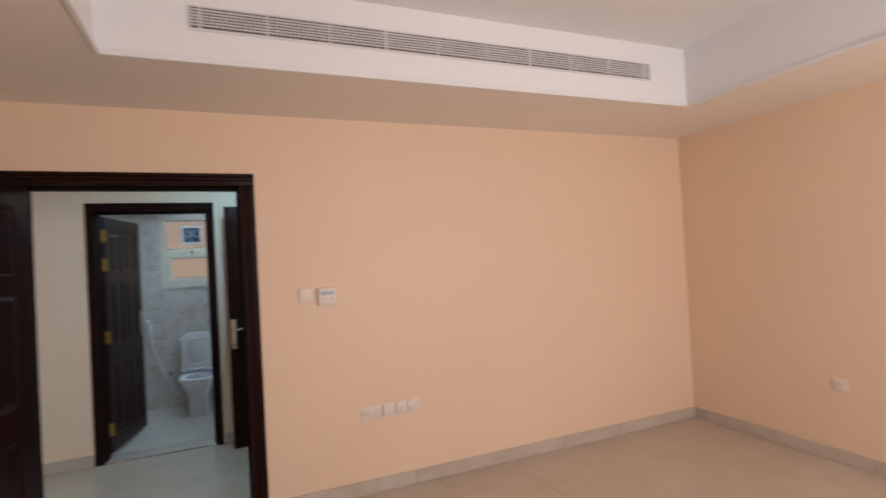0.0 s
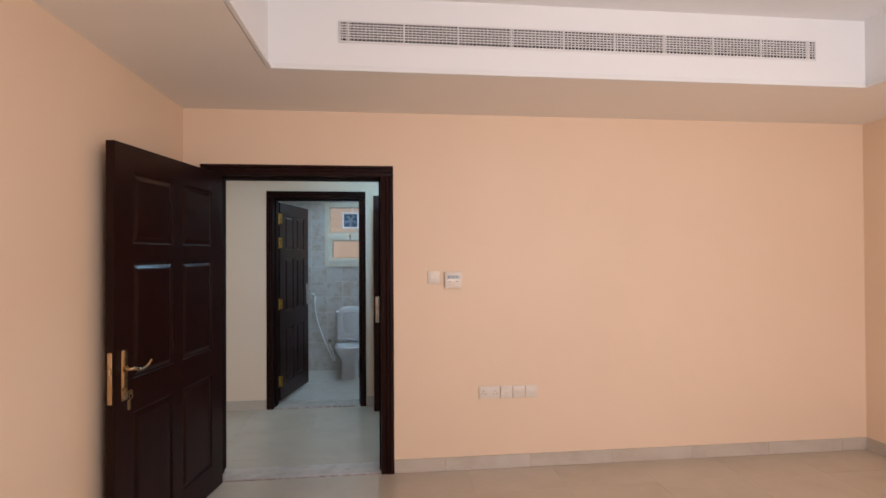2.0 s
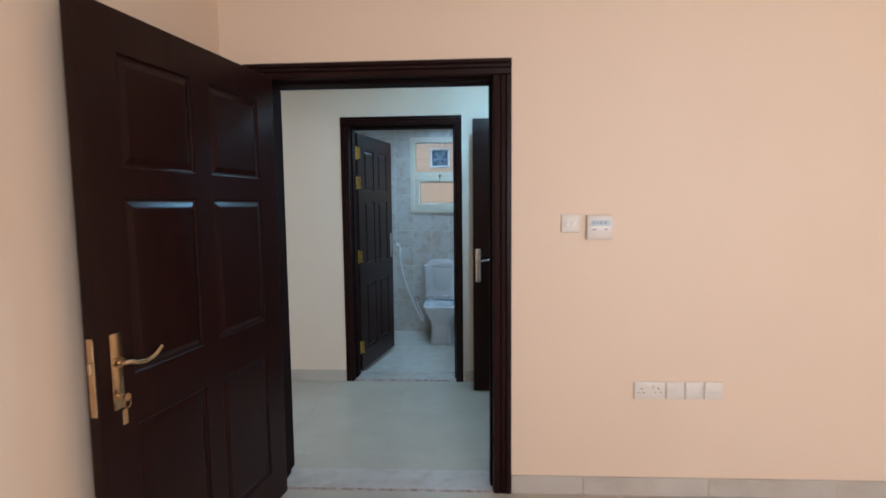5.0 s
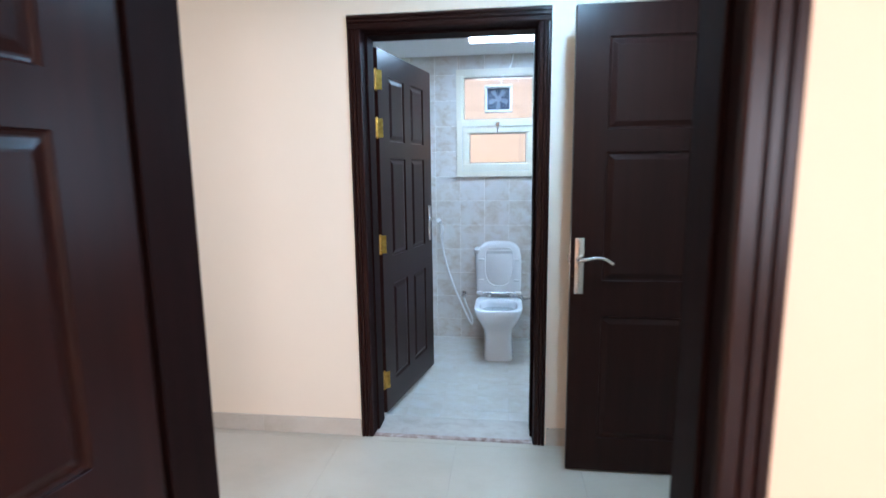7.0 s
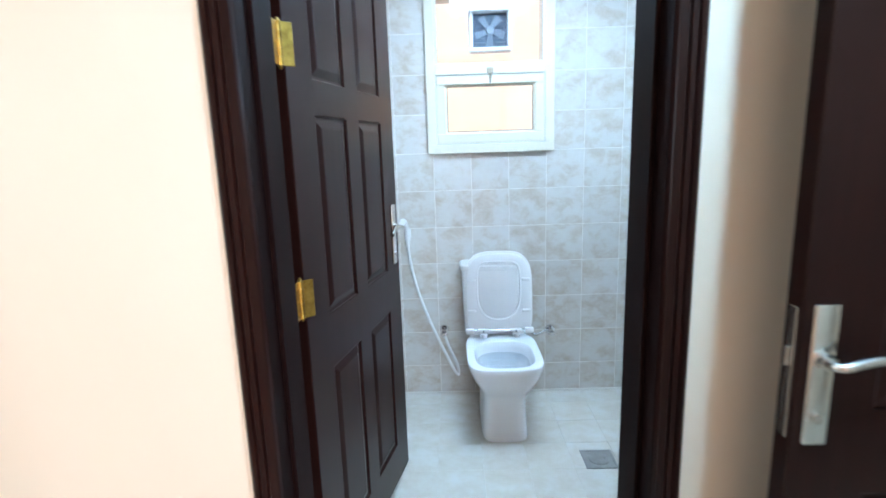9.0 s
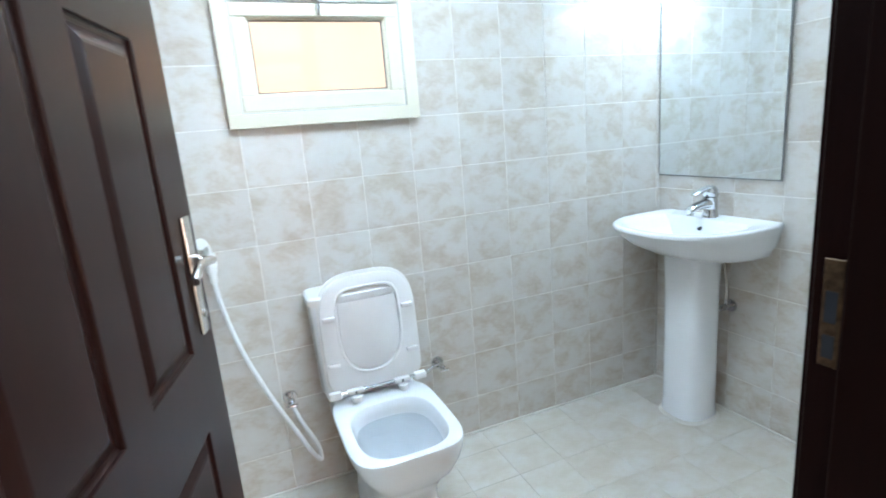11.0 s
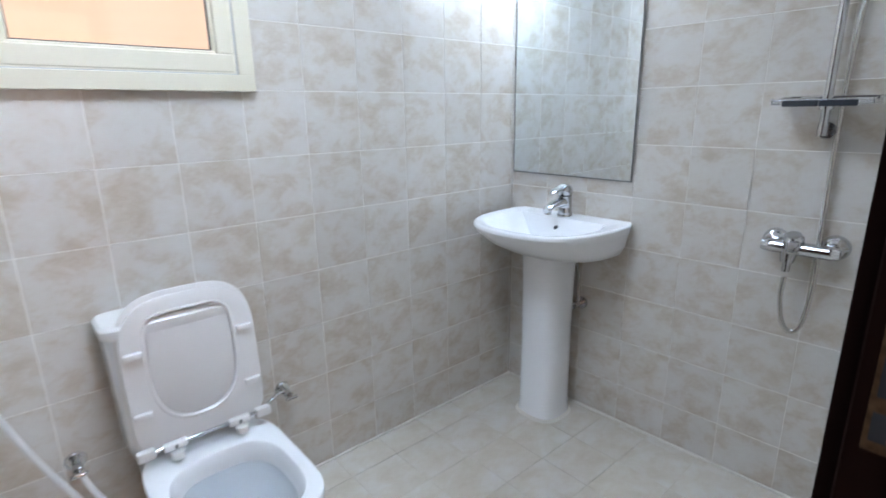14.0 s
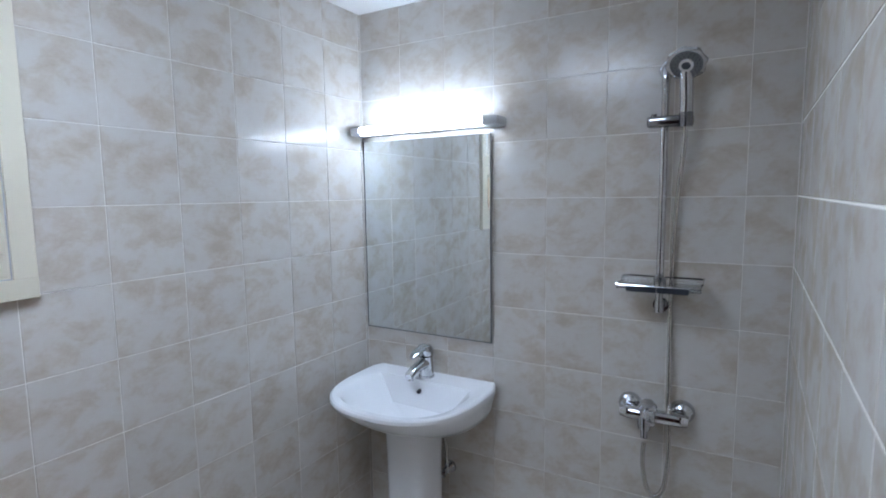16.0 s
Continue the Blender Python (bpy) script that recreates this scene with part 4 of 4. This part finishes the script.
bm = bx((SX - 0.026, SY - 0.078, 1.772), (SX + 0.016, SY + 0.048, 1.804), 0.009, 3)
rod(bm, (SX - 0.004, SY + 0.030, 1.798), (SX - 0.004, SY + 0.030, 1.812), 0.008)
rod(bm, (SX - 0.022, SY - 0.058, 1.768), (SX - 0.022, SY - 0.058, 1.808), 0.019)
part("slider", bm, DARKCH, shower, "", True)
dish = bmesh.new()
box(dish, (SX - 0.112, SY - 0.118, 1.301), (SX + 0.020, SY + 0.108, 1.3030), 0.0008)
for lo, hi in (((SX - 0.112, SY - 0.118, 1.303), (SX - 0.110, SY + 0.108, 1.312)), ((SX + 0.018, SY - 0.118, 1.303), (SX + 0.020, SY + 0.108, 1.318)), ((SX - 0.110, SY - 0.118, 1.303), (SX + 0.018, SY - 0.116, 1.315)), ((SX - 0.110, SY + 0.106, 1.303), (SX + 0.018, SY + 0.108, 1.315))):
    box(dish, lo, hi, 0.0005)
CLEAR, _nt, _p = principled("smoky_clear_plastic")
_p.inputs["Base Color"].default_value = (0.93, 0.95, 0.96, 1)
_p.inputs["Roughness"].default_value = 0.06
_p.inputs["Transmission Weight"].default_value = 0.96
part("soap_dish", dish, CLEAR, shower, "clear grey plastic soap dish")
for a, b in ((-0.088, -0.006), (-0.004, 0.078)):
    part("dish_bar", bx((SX - 0.128, SY + a, 1.296), (SX - 0.113, SY + b, 1.3125), 0.002), DARKP, shower, "dark front bar of the soap dish")
bm = sweep([(SX - 0.117, SY + 0.108, 1.316), (SX - 0.119, SY + 0.09, 1.312), (SX - 0.119, SY, 1.312), (SX - 0.119, SY - 0.088, 1.312)], 0.003, 8)
part("dish_rim", bm, CHROME, shower, "thin chrome rim of the soap dish", True)
bm = sweep([(SX - 0.06, SY - 0.119, 1.316), (SX + 0.01, SY - 0.119, 1.320), (SX + 0.021, SY - 0.11, 1.321), (SX + 0.022, SY, 1.321), (SX + 0.021, SY + 0.10, 1.321), (SX - 0.02, SY + 0.109, 1.318)], 0.003, 8)
part("dish_rim", bm, CHROME, shower, "thin chrome rim of the soap dish", True)
part("dish_clamp", rods(((SX, SY, 1.288), (SX, SY, 1.325), 0.018)), CHROME, shower, "", True)
# hand shower
hs = thing("hand_shower", "round chrome hand shower in the rail's holder", "shower head", BR)
HX, HY = SX - 0.022, SY - 0.058
part("handle", sweep([(HX + 0.002, HY, 1.772), (HX, HY, 1.80), (HX - 0.008, HY, 1.86), (HX - 0.026, HY + 0.002, 1.930)], 0.0180, 16), CHROME, hs, "", True)
dirn = Vector((-0.70, 0.03, -0.71)).normalized()
c = Vector((HX - 0.036, HY + 0.000, 1.944))
sx = dirn.orthogonal().normalized()
sy = dirn.cross(sx)
lobes = [2 * math.pi * k / 64 for k in range(64)]
bm = loft([[c + dirn * d + (sx * math.cos(a) + sy * math.sin(a)) * r * (1 + w * math.cos(8 * a)) for a in lobes] for d, r, w in ((-0.014, 0.022, 0.0), (-0.010, 0.034, 0.01), (0.008, 0.050, 0.04), (0.014, 0.0525, 0.05), (0.019, 0.050, 0.04), (0.0195, 0.044, 0.0))])
part("head", bm, CHROME, hs, "", True)
bm = bmesh.new()
rod(bm, c + dirn * 0.0195, c + dirn * 0.0215, 0.043, 0.042, 32)
side = dirn.orthogonal().normalized()
upv = dirn.cross(side)
part("face", bm, DARKGREY, hs, "grey nozzle face")
for rr, cnt in ((0.036, 22), (0.028, 16)):
    bm = bmesh.new()
    for k in range(cnt):
        a = 2 * math.pi * k / cnt
        p = c + dirn * 0.0210 + side * (rr * math.cos(a)) + upv * (rr * math.sin(a))
        rod(bm, p, p + dirn * 0.003, 0.0013, 0.0016, 8)
    part("nozzle_ring", bm, DARKP, hs)
part("spray_ring", rods((c + dirn * 0.0212, c + dirn * 0.0245, 0.021, 0.019)), CHROME, hs, "", True)
part("spray_core", rods((c + dirn * 0.0242, c + dirn * 0.0262, 0.012, 0.010)), DARKP, hs)
# mixer and hose
mixer = thing("shower_mixer", "chrome wall shower mixer with a single lever", "tap", BR @ pose(0, 0, 0.02))
MY, MZ, MX = 2.028, 0.868, BX1 - 0.062
def dome(bm, y, r, out):
    """A rounded cover on the wall round a union."""
    prev = None
    for k in range(6):
        a = math.pi / 2 * k / 6
        p = (BX1 - 0.001 - out * math.sin(a), r * math.cos(a))
        if prev:
            rod(bm, (prev[0], y, MZ), (p[0], y, MZ), prev[1], p[1], 24, False)
        prev = p
    rod(bm, (prev[0], y, MZ), (prev[0] - 0.004, y, MZ), prev[1], prev[1] * 0.8, 24)


bm = rods(((MX, MY - 0.078, MZ - 0.006), (MX, MY + 0.078, MZ - 0.006), 0.021), ((MX, MY - 0.100, MZ - 0.006), (MX, MY - 0.078, MZ - 0.006), 0.017, 0.021), ((MX, MY + 0.078, MZ - 0.006), (MX, MY + 0.100, MZ - 0.006), 0.021, 0.017))
for sgn in (-1, 1):
    rod(bm, (MX, MY + sgn * 0.078, MZ - 0.006), (MX - 0.001, MY + sgn * 0.078, MZ + 0.012), 0.0215, 0.016)
    part("union", rods(((MX + 0.012, MY + sgn * 0.075, MZ), (BX1 - 0.010, MY + sgn * 0.075, MZ), 0.0185)), CHROME, mixer, "", True)
part("body", bm, CHROME, mixer, "", True)
for sgn in (-1, 1):
    bm = bmesh.new()
    dome(bm, MY + sgn * 0.078, 0.038, 0.036)
    part("rosette", bm, CHROME, mixer, "", True)
bm = rods(((MX + 0.006, MY + 0.016, MZ - 0.012), (MX - 0.012, MY + 0.016, MZ + 0.026), 0.029, 0.028), ((MX - 0.012, MY + 0.016, MZ + 0.026), (MX - 0.018, MY + 0.016, MZ + 0.038), 0.028, 0.020))
vs = box(bm, (-0.075, -0.014, -0.006), (0.0, 0.014, 0.007), 0.005, 2)
bmesh.ops.transform(bm, matrix=pose(MX - 0.014, MY + 0.014, MZ + 0.024, 0, -22, 12), verts=[v for v in vs if v.is_valid])
part("lever", bm, CHROME, mixer, "", True)
bm = rods(((MX, MY + 0.025, MZ - 0.015), (MX - 0.010, MY + 0.025, MZ - 0.052), 0.025, 0.018), ((MX - 0.006, MY + 0.025, MZ - 0.050), (MX - 0.008, MY + 0.025, MZ - 0.080), 0.011))
part("outlet", bm, CHROME, mixer, "", True)
hose = thing("shower_hose", "grey metal shower hose looping below the mixer", "hose", BR)
bm = sweep([(MX - 0.008, MY + 0.025, MZ - 0.078), (MX - 0.010, MY + 0.026, MZ - 0.15), (MX - 0.008, MY + 0.012, MZ - 0.225), (MX, MY - 0.012, MZ - 0.25), (MX + 0.006, MY - 0.036, MZ - 0.215),
            (MX + 0.014, MY - 0.046, MZ - 0.10), (MX + 0.034, MY - 0.040, MZ + 0.05), (MX + 0.036, MY - 0.036, MZ + 0.30), (MX + 0.034, MY - 0.038, MZ + 0.55), (MX + 0.034, MY - 0.048, MZ + 0.74), (HX + 0.016, HY + 0.004, 1.70), (HX + 0.003, HY, 1.773)], 0.0072, 12, 10)
part("hose_tube", bm, STEEL, hose, "", True)

DRAINM = grainy("worn_drain_metal", (0.34, 0.33, 0.32), (0.42, 0.41, 0.40), 0.42, 30, 200, 0.0, metal=0.7)
fd = thing("floor_drain", "square steel floor drain in the bathroom tiles", "drain", BO @ pose(-0.026, 2.505, 0.0008))
bm = bmesh.new()
rect = ((-0.070, -0.070, 0), (0.070, -0.060, 0.004)), ((-0.070, 0.060, 0), (0.070, 0.070, 0.004)), ((-0.070, -0.060, 0), (-0.060, 0.060, 0.004)), ((0.060, -0.060, 0), (0.070, 0.060, 0.004))
for lo, hi in rect:
    box(bm, lo, hi, 0.001)
part("frame", bm, DRAINM, fd)
part("grate", bx((-0.060, -0.060, 0), (0.060, 0.060, 0.0025)), DRAINM, fd)
part("cover", rods(((0, 0, 0.002), (0, 0, 0.0048), 0.046, 0.044, 32)), DRAINM, fd, "round steel cover", True)
part("lift_hole", rods(((0.026, 0, 0.004), (0.026, 0, 0.0052), 0.004)), DARKGREY, fd)


# ---- bedroom fittings ----
vent = thing("air_conditioning_grille", "long white slatted air conditioning grille", "vent")
VX0, VX1, VZ0, VZ1, VY = -0.285, 2.45, 2.618, 2.724, TY1 - 0.0065
# flat dark sheet in place of the shade between the slats
part("backing", bx((VX0 + 0.004, VY - 0.003, VZ0 + 0.004), (VX1 - 0.004, VY - 0.001, VZ1 - 0.004)), VENTB, vent, "dark sheet painted as shade behind the slats")
bm = bmesh.new()
for lo, hi in (((VX0 - 0.007, VY - 0.008, VZ0 - 0.006), (VX1 + 0.007, VY, VZ0 + 0.004)), ((VX0 - 0.007, VY - 0.008, VZ1 - 0.004), (VX1 + 0.007, VY, VZ1 + 0.006)), ((VX0 - 0.007, VY - 0.008, VZ0 + 0.004), (VX0 + 0.002, VY, VZ1 - 0.004)), ((VX1 - 0.002, VY - 0.008, VZ0 + 0.004), (VX1 + 0.007, VY, VZ1 - 0.004))):
    box(bm, lo, hi, 0.0015)
part("frame", bm, VENTM, vent)
for k in range(1, 7):
    z = VZ0 + 0.004 + k * (VZ1 - VZ0 - 0.008) / 7
    part("slat", bx((VX0 + 0.002, VY - 0.012, z - 0.0024), (VX1 - 0.002, VY - 0.005, z + 0.0024)), VENTM, vent)
for k in range(-1, 9):
    x = 0.051 + 0.2935 * k
    part("divider", bx((x - 0.004, VY - 0.0135, VZ0 + 0.002), (x + 0.004, VY - 0.002, VZ1 - 0.002), 0.001), VENTM, vent)
fins = bmesh.new()
x = VX0 + 0.012
while x < VX1 - 0.01:
    box(fins, (x - 0.0020, VY - 0.0075, VZ0 + 0.003), (x + 0.0020, VY - 0.0035, VZ1 - 0.003))
    x += 0.0205
tagged(part("fin", fins, VENTM, vent), kind="stuff")

th = thing("thermostat", "white wall thermostat with a small display", "thermostat", pose(0.410, 0.0, 1.314))
part("case", bx((-0.060, -0.0245, -0.056), (0.060, -0.001, 0.056), 0.003, 2), IVORY, th, "", True)
part("bezel", bx((-0.050, -0.0258, -0.014), (0.050, -0.0240, 0.040), 0.0008), IVORY, th)
part("display", bx((-0.044, -0.0275, 0.006), (0.044, -0.0255, 0.034), 0.001), LCD, th, "grey liquid crystal display")
bm = bmesh.new()
for x, w, z, h in ((-0.030, 0.010, 0.020, 0.014), (-0.014, 0.008, 0.021, 0.012), (0.002, 0.010, 0.020, 0.014), (0.022, 0.014, 0.021, 0.010)):
    box(bm, (x - w / 2, -0.0283, z - h / 2), (x + w / 2, -0.0275, z + h / 2))
part("digits", bm, DARKGREY, th, "dark unreadable digits")
for x, w in ((-0.026, 0.020), (0.026, 0.014)):
    part("caption", bx((x - w / 2, -0.0265, -0.0115), (x + w / 2, -0.0259, -0.0080)), DARKP, th)
sw = thing("light_switch", "white plastic light switch beside the thermostat", "switch", pose(0.276, 0.0, 1.332))
part("plate", bx((-0.043, -0.009, -0.043), (0.043, -0.0005, 0.043), 0.004, 2), IVORY, sw, "", True)
for x in (-0.013, 0.013):
    part("rocker", bx((x - 0.009, -0.0112, -0.013), (x + 0.009, -0.008, 0.013), 0.001), IVORY, sw)
for x in (-0.033, 0.033):
    part("screw", rods(((x, -0.0098, 0), (x, -0.008, 0), 0.0022)), GREYP, sw)


def pin_holes(bm, x0):
    for x, z, w, h in ((0, 0.010, 0.004, 0.009), (-0.011, -0.009, 0.008, 0.004), (0.011, -0.009, 0.008, 0.004)):
        box(bm, (x0 + x - w / 2, -0.0108, z - h / 2), (x0 + x + w / 2, -0.0098, z + h / 2))


def socket(m, w, pins):
    s = thing("wall_socket", "white plastic three-pin wall socket low on the peach wall" if pins else "white plastic outlet plate low on the peach wall", "socket", m, group="row of outlets")
    part("plate", bx((-w / 2, -0.010, -0.043), (w / 2, -0.0005, 0.043), 0.004, 2), IVORY, s, "", True)
    for x in pins:
        bm = bmesh.new()
        pin_holes(bm, x)
        part("pin_holes", bm, DARKP, s, "dark pin holes")
        part("rocker", bx((x * 0.42 - 0.006, -0.013, 0.014), (x * 0.42 + 0.006, -0.009, 0.032), 0.002), IVORY, s)
    if not pins:
        part("jack", bx((-0.012, -0.013, -0.008), (0.012, -0.009, 0.008), 0.002), IVORY, s)
        for x in (-0.030, 0.030):
            part("screw", rods(((x, -0.0112, 0), (x, -0.009, 0), 0.0013)), GREYP, s)
    return s


socket(pose(0.660, 0.0, 0.528), 0.146, (-0.040, 0.040))
for k in range(3):
    socket(pose(0.781 + 0.0885 * k, 0.0, 0.528), 0.086, ())
socket(pose(XR, -1.19, 0.53, 0, 0, -90), 0.086, (0.0,))


# ---- tiles ----
def tile_mesh(cache, w, h, d, mat, name, c=0.0008):
    key = (round(w, 3), round(h, 3), round(d, 3), name)
    if key not in cache:
        rings = []
        for i, y in ((0, 0.0), (0, d - c), (c, d)):
            rings.append([(-w / 2 + i, -h / 2 + i, y), (w / 2 - i, -h / 2 + i, y), (w / 2 - i, h / 2 - i, y), (-w / 2 + i, h / 2 - i, y)])
        cache[key] = mesh_of(loft(rings, cap0=False), name, mat)
    return cache[key]


CACHE = {}


def lay_tiles(parent, m, us, vs, d, mat, name, gap=0.003, holes=()):
    """Tiles between the joints us and vs of a plane whose own x, y and outward z are given by m."""
    for u0, u1 in zip(us, us[1:]):
        for v0, v1 in zip(vs, vs[1:]):
            cells = [(u0, u1, v0, v1)]
            for h in holes:
                nxt = []
                for a, b, p, q in cells:
                    if b <= h[0] or a >= h[1] or q <= h[2] or p >= h[3]:
                        nxt.append((a, b, p, q))
                        continue
                    if a < h[0]:
                        nxt.append((a, h[0], p, q))
                    if b > h[1]:
                        nxt.append((h[1], b, p, q))
                    x, y = max(a, h[0]), min(b, h[1])
                    if p < h[2]:
                        nxt.append((x, y, p, h[2]))
                    if q > h[3]:
                        nxt.append((x, y, h[3], q))
                cells = nxt
            for a, b, p, q in cells:
                w, h = b - a - gap, q - p - gap
                if w < 0.012 or h < 0.012:
                    continue
                ob = new(name, tile_mesh(CACHE, w, h, d, mat, name))
                ob.parent = parent
                ob.matrix_basis = m @ Matrix.Translation(((a + b) / 2, (p + q) / 2, random.uniform(-0.0002, 0.0002))) @ pose(0, 0, 0, random.uniform(-0.10, 0.10), random.uniform(-0.10, 0.10), 0)


def steps(first, pitch, lo, hi):
    out, k = [lo], math.ceil((lo - first) / pitch)
    while first + k * pitch < hi - 0.01:
        if first + k * pitch > lo + 0.01:
            out.append(first + k * pitch)
        k += 1
    return out + [hi]


ob_of = bpy.data.objects
ZJ = steps(0.968, 0.1995, 0.0, BZ)
d2hole = (D2B[0] - 0.04, D2B[1] + 0.04, -0.1, D2B[2] + 0.04)
TD = 0.0013
# each matrix: the wall's own x, its up as y, its outward normal as z
lay_tiles(ob_of["wall_bathroom_back"], Matrix(((1, 0, 0, 0), (0, 0, -1, BY1 + TD), (0, 1, 0, 0), (0, 0, 0, 1))), steps(0.055, 0.1993, BX0, BX1), ZJ, TD, BTILE, "tile", 0.0019, holes=[(WX0 + 0.01, WX1 - 0.01, WZ0 + 0.01, WZ1 - 0.01)])
lay_tiles(ob_of["wall_bathroom_right"], Matrix(((0, 0, -1, BX1 + TD), (1, 0, 0, 0), (0, 1, 0, 0), (0, 0, 0, 1))), steps(2.598, 0.1985, BY0, BY1), ZJ, TD, BTILE, "tile", 0.0019)
lay_tiles(ob_of["wall_bathroom_left"], Matrix(((0, 0, 1, BX0 - TD), (1, 0, 0, 0), (0, 1, 0, 0), (0, 0, 0, 1))), steps(2.598, 0.1985, BY0, BY1), ZJ, TD, BTILE, "tile", 0.0019)
lay_tiles(ob_of["wall_bathroom_front"], Matrix(((1, 0, 0, 0), (0, 0, 1, BY0 - TD), (0, 1, 0, 0), (0, 0, 0, 1))), steps(0.96, 0.2, BX0, BX1), ZJ, TD, BTILE, "tile", 0.0038, holes=[d2hole])

FB = in_bath(structure("floor_bathroom", bx((BX0, BY0, -0.05), (BX1 + 0.03, BY1, -0.002)), GROUTF, "marbled beige tiled bathroom floor", "floor"))
lay_tiles(FB, pose(0, 0, -0.002), steps(0.055, 0.2, BX0, BX1 + 0.02), steps(2.445, 0.2, BY0, BY1), 0.002, BFLOOR, "tile", 0.0007)
in_bath(structure("trim_bathroom_back", bx((BX0, BY1 - 0.009, 0.0), (BX1 - 0.05, BY1, 0.010), 0.004, 2), BEAD, "pale grout bead between wall and floor", "trim"))
structure("trim_bathroom_right", bx((BX1 - 0.009, BY0 + 0.004, 0.0), (BX1, BY1 - 0.012, 0.010), 0.004, 2), BEAD, "pale grout bead between wall and floor", "trim").matrix_basis = BR
FM = structure("floor_bedroom", bx((XL, YREAR, -0.08), (XR, 0, -0.0015)), GROUTD, "polished beige tiled bedroom floor", "floor")
lay_tiles(FM, pose(0, 0, -0.0015), steps(-0.1, 0.6, XL, XR), steps(-0.35, 0.6, YREAR, 0.0), 0.0015, FLOORT, "tile", 0.001)
FH = structure("floor_hall", bx((HALL_XL, 0.2, -0.08), (HALL_XR, HALL_Y1, -0.0015)), GROUTD, "polished beige tiled hallway floor", "floor")
lay_tiles(FH, pose(0, 0, -0.0015), steps(-0.1, 0.6, HALL_XL, HALL_XR), steps(0.35, 0.6, 0.2, HALL_Y1), 0.0015, FLOORT, "tile", 0.001)
structure("floor_side_doorway", bx((HALL_XR, 0.2, -0.08), (1.19, HALL_Y1, -0.001)), FLOORT, "polished beige tiled floor in the side doorway", "floor")
structure("floor_side_room", bx((1.19, 0.2, -0.08), (3.55, 3.3, -0.001)), FLOORT, "polished beige tiled side room floor", "floor")
structure("threshold_bedroom", bx((D1[0], 0.012, -0.08), (D1[1], 0.2, 0.004), 0.003), MARBLE, "worn beige stone threshold under the bedroom door", "threshold")
structure("threshold_edge", bx((D1[0], -0.006, -0.08), (D1[1], 0.012, 0.003), 0.002), CEMENT, "rough chipped cement edge of the threshold", "threshold")
structure("threshold_bathroom", bx((D2[0], HALL_Y1 + 0.026, -0.06), (D2[1], BY0 + 0.147, 0.004), 0.003), MARBLE, "beige stone threshold under the bathroom door", "threshold")
structure("threshold_edge", bx((D2[0], HALL_Y1 - 0.004, -0.08), (D2[1], HALL_Y1 + 0.026, 0.006), 0.002), CEMENT, "rough chipped cement edge of the bathroom threshold", "threshold")


def skirting(name, label, m, u0, u1, skip=()):
    p = thing(name, label, "baseboard", kind="structure")
    lay_tiles(p, m, steps(u0 + 0.35, 0.6, u0, u1), [0.0, 0.092], 0.011, SKIRT, "skirting_tile", 0.002, skip)


face_s = lambda y: Matrix(((1, 0, 0, 0), (0, 0, -1, y), (0, 1, 0, 0), (0, 0, 0, 1)))
face_e = lambda x: Matrix(((0, 0, 1, x), (1, 0, 0, 0), (0, 1, 0, 0), (0, 0, 0, 1)))
face_w = lambda x: Matrix(((0, 0, -1, x), (1, 0, 0, 0), (0, 1, 0, 0), (0, 0, 0, 1)))
skirting("baseboard_bedroom", "beige tile skirting under the peach wall", face_s(0.0), D1[1] + 0.089, XR)
skirting("baseboard_bedroom_right", "beige tile skirting under the peach wall", face_w(XR), YREAR, -0.012)
skirting("baseboard_bedroom_left", "beige tile skirting under the peach wall", face_e(XL), YREAR, 0.0)
skirting("baseboard_hall", "beige tile skirting in the hallway", face_s(HALL_Y1), HALL_XL, D2[0] - 0.068)
skirting("baseboard_hall_right", "beige tile skirting in the hallway", face_s(HALL_Y1), D2[1] + 0.068, HALL_XR)
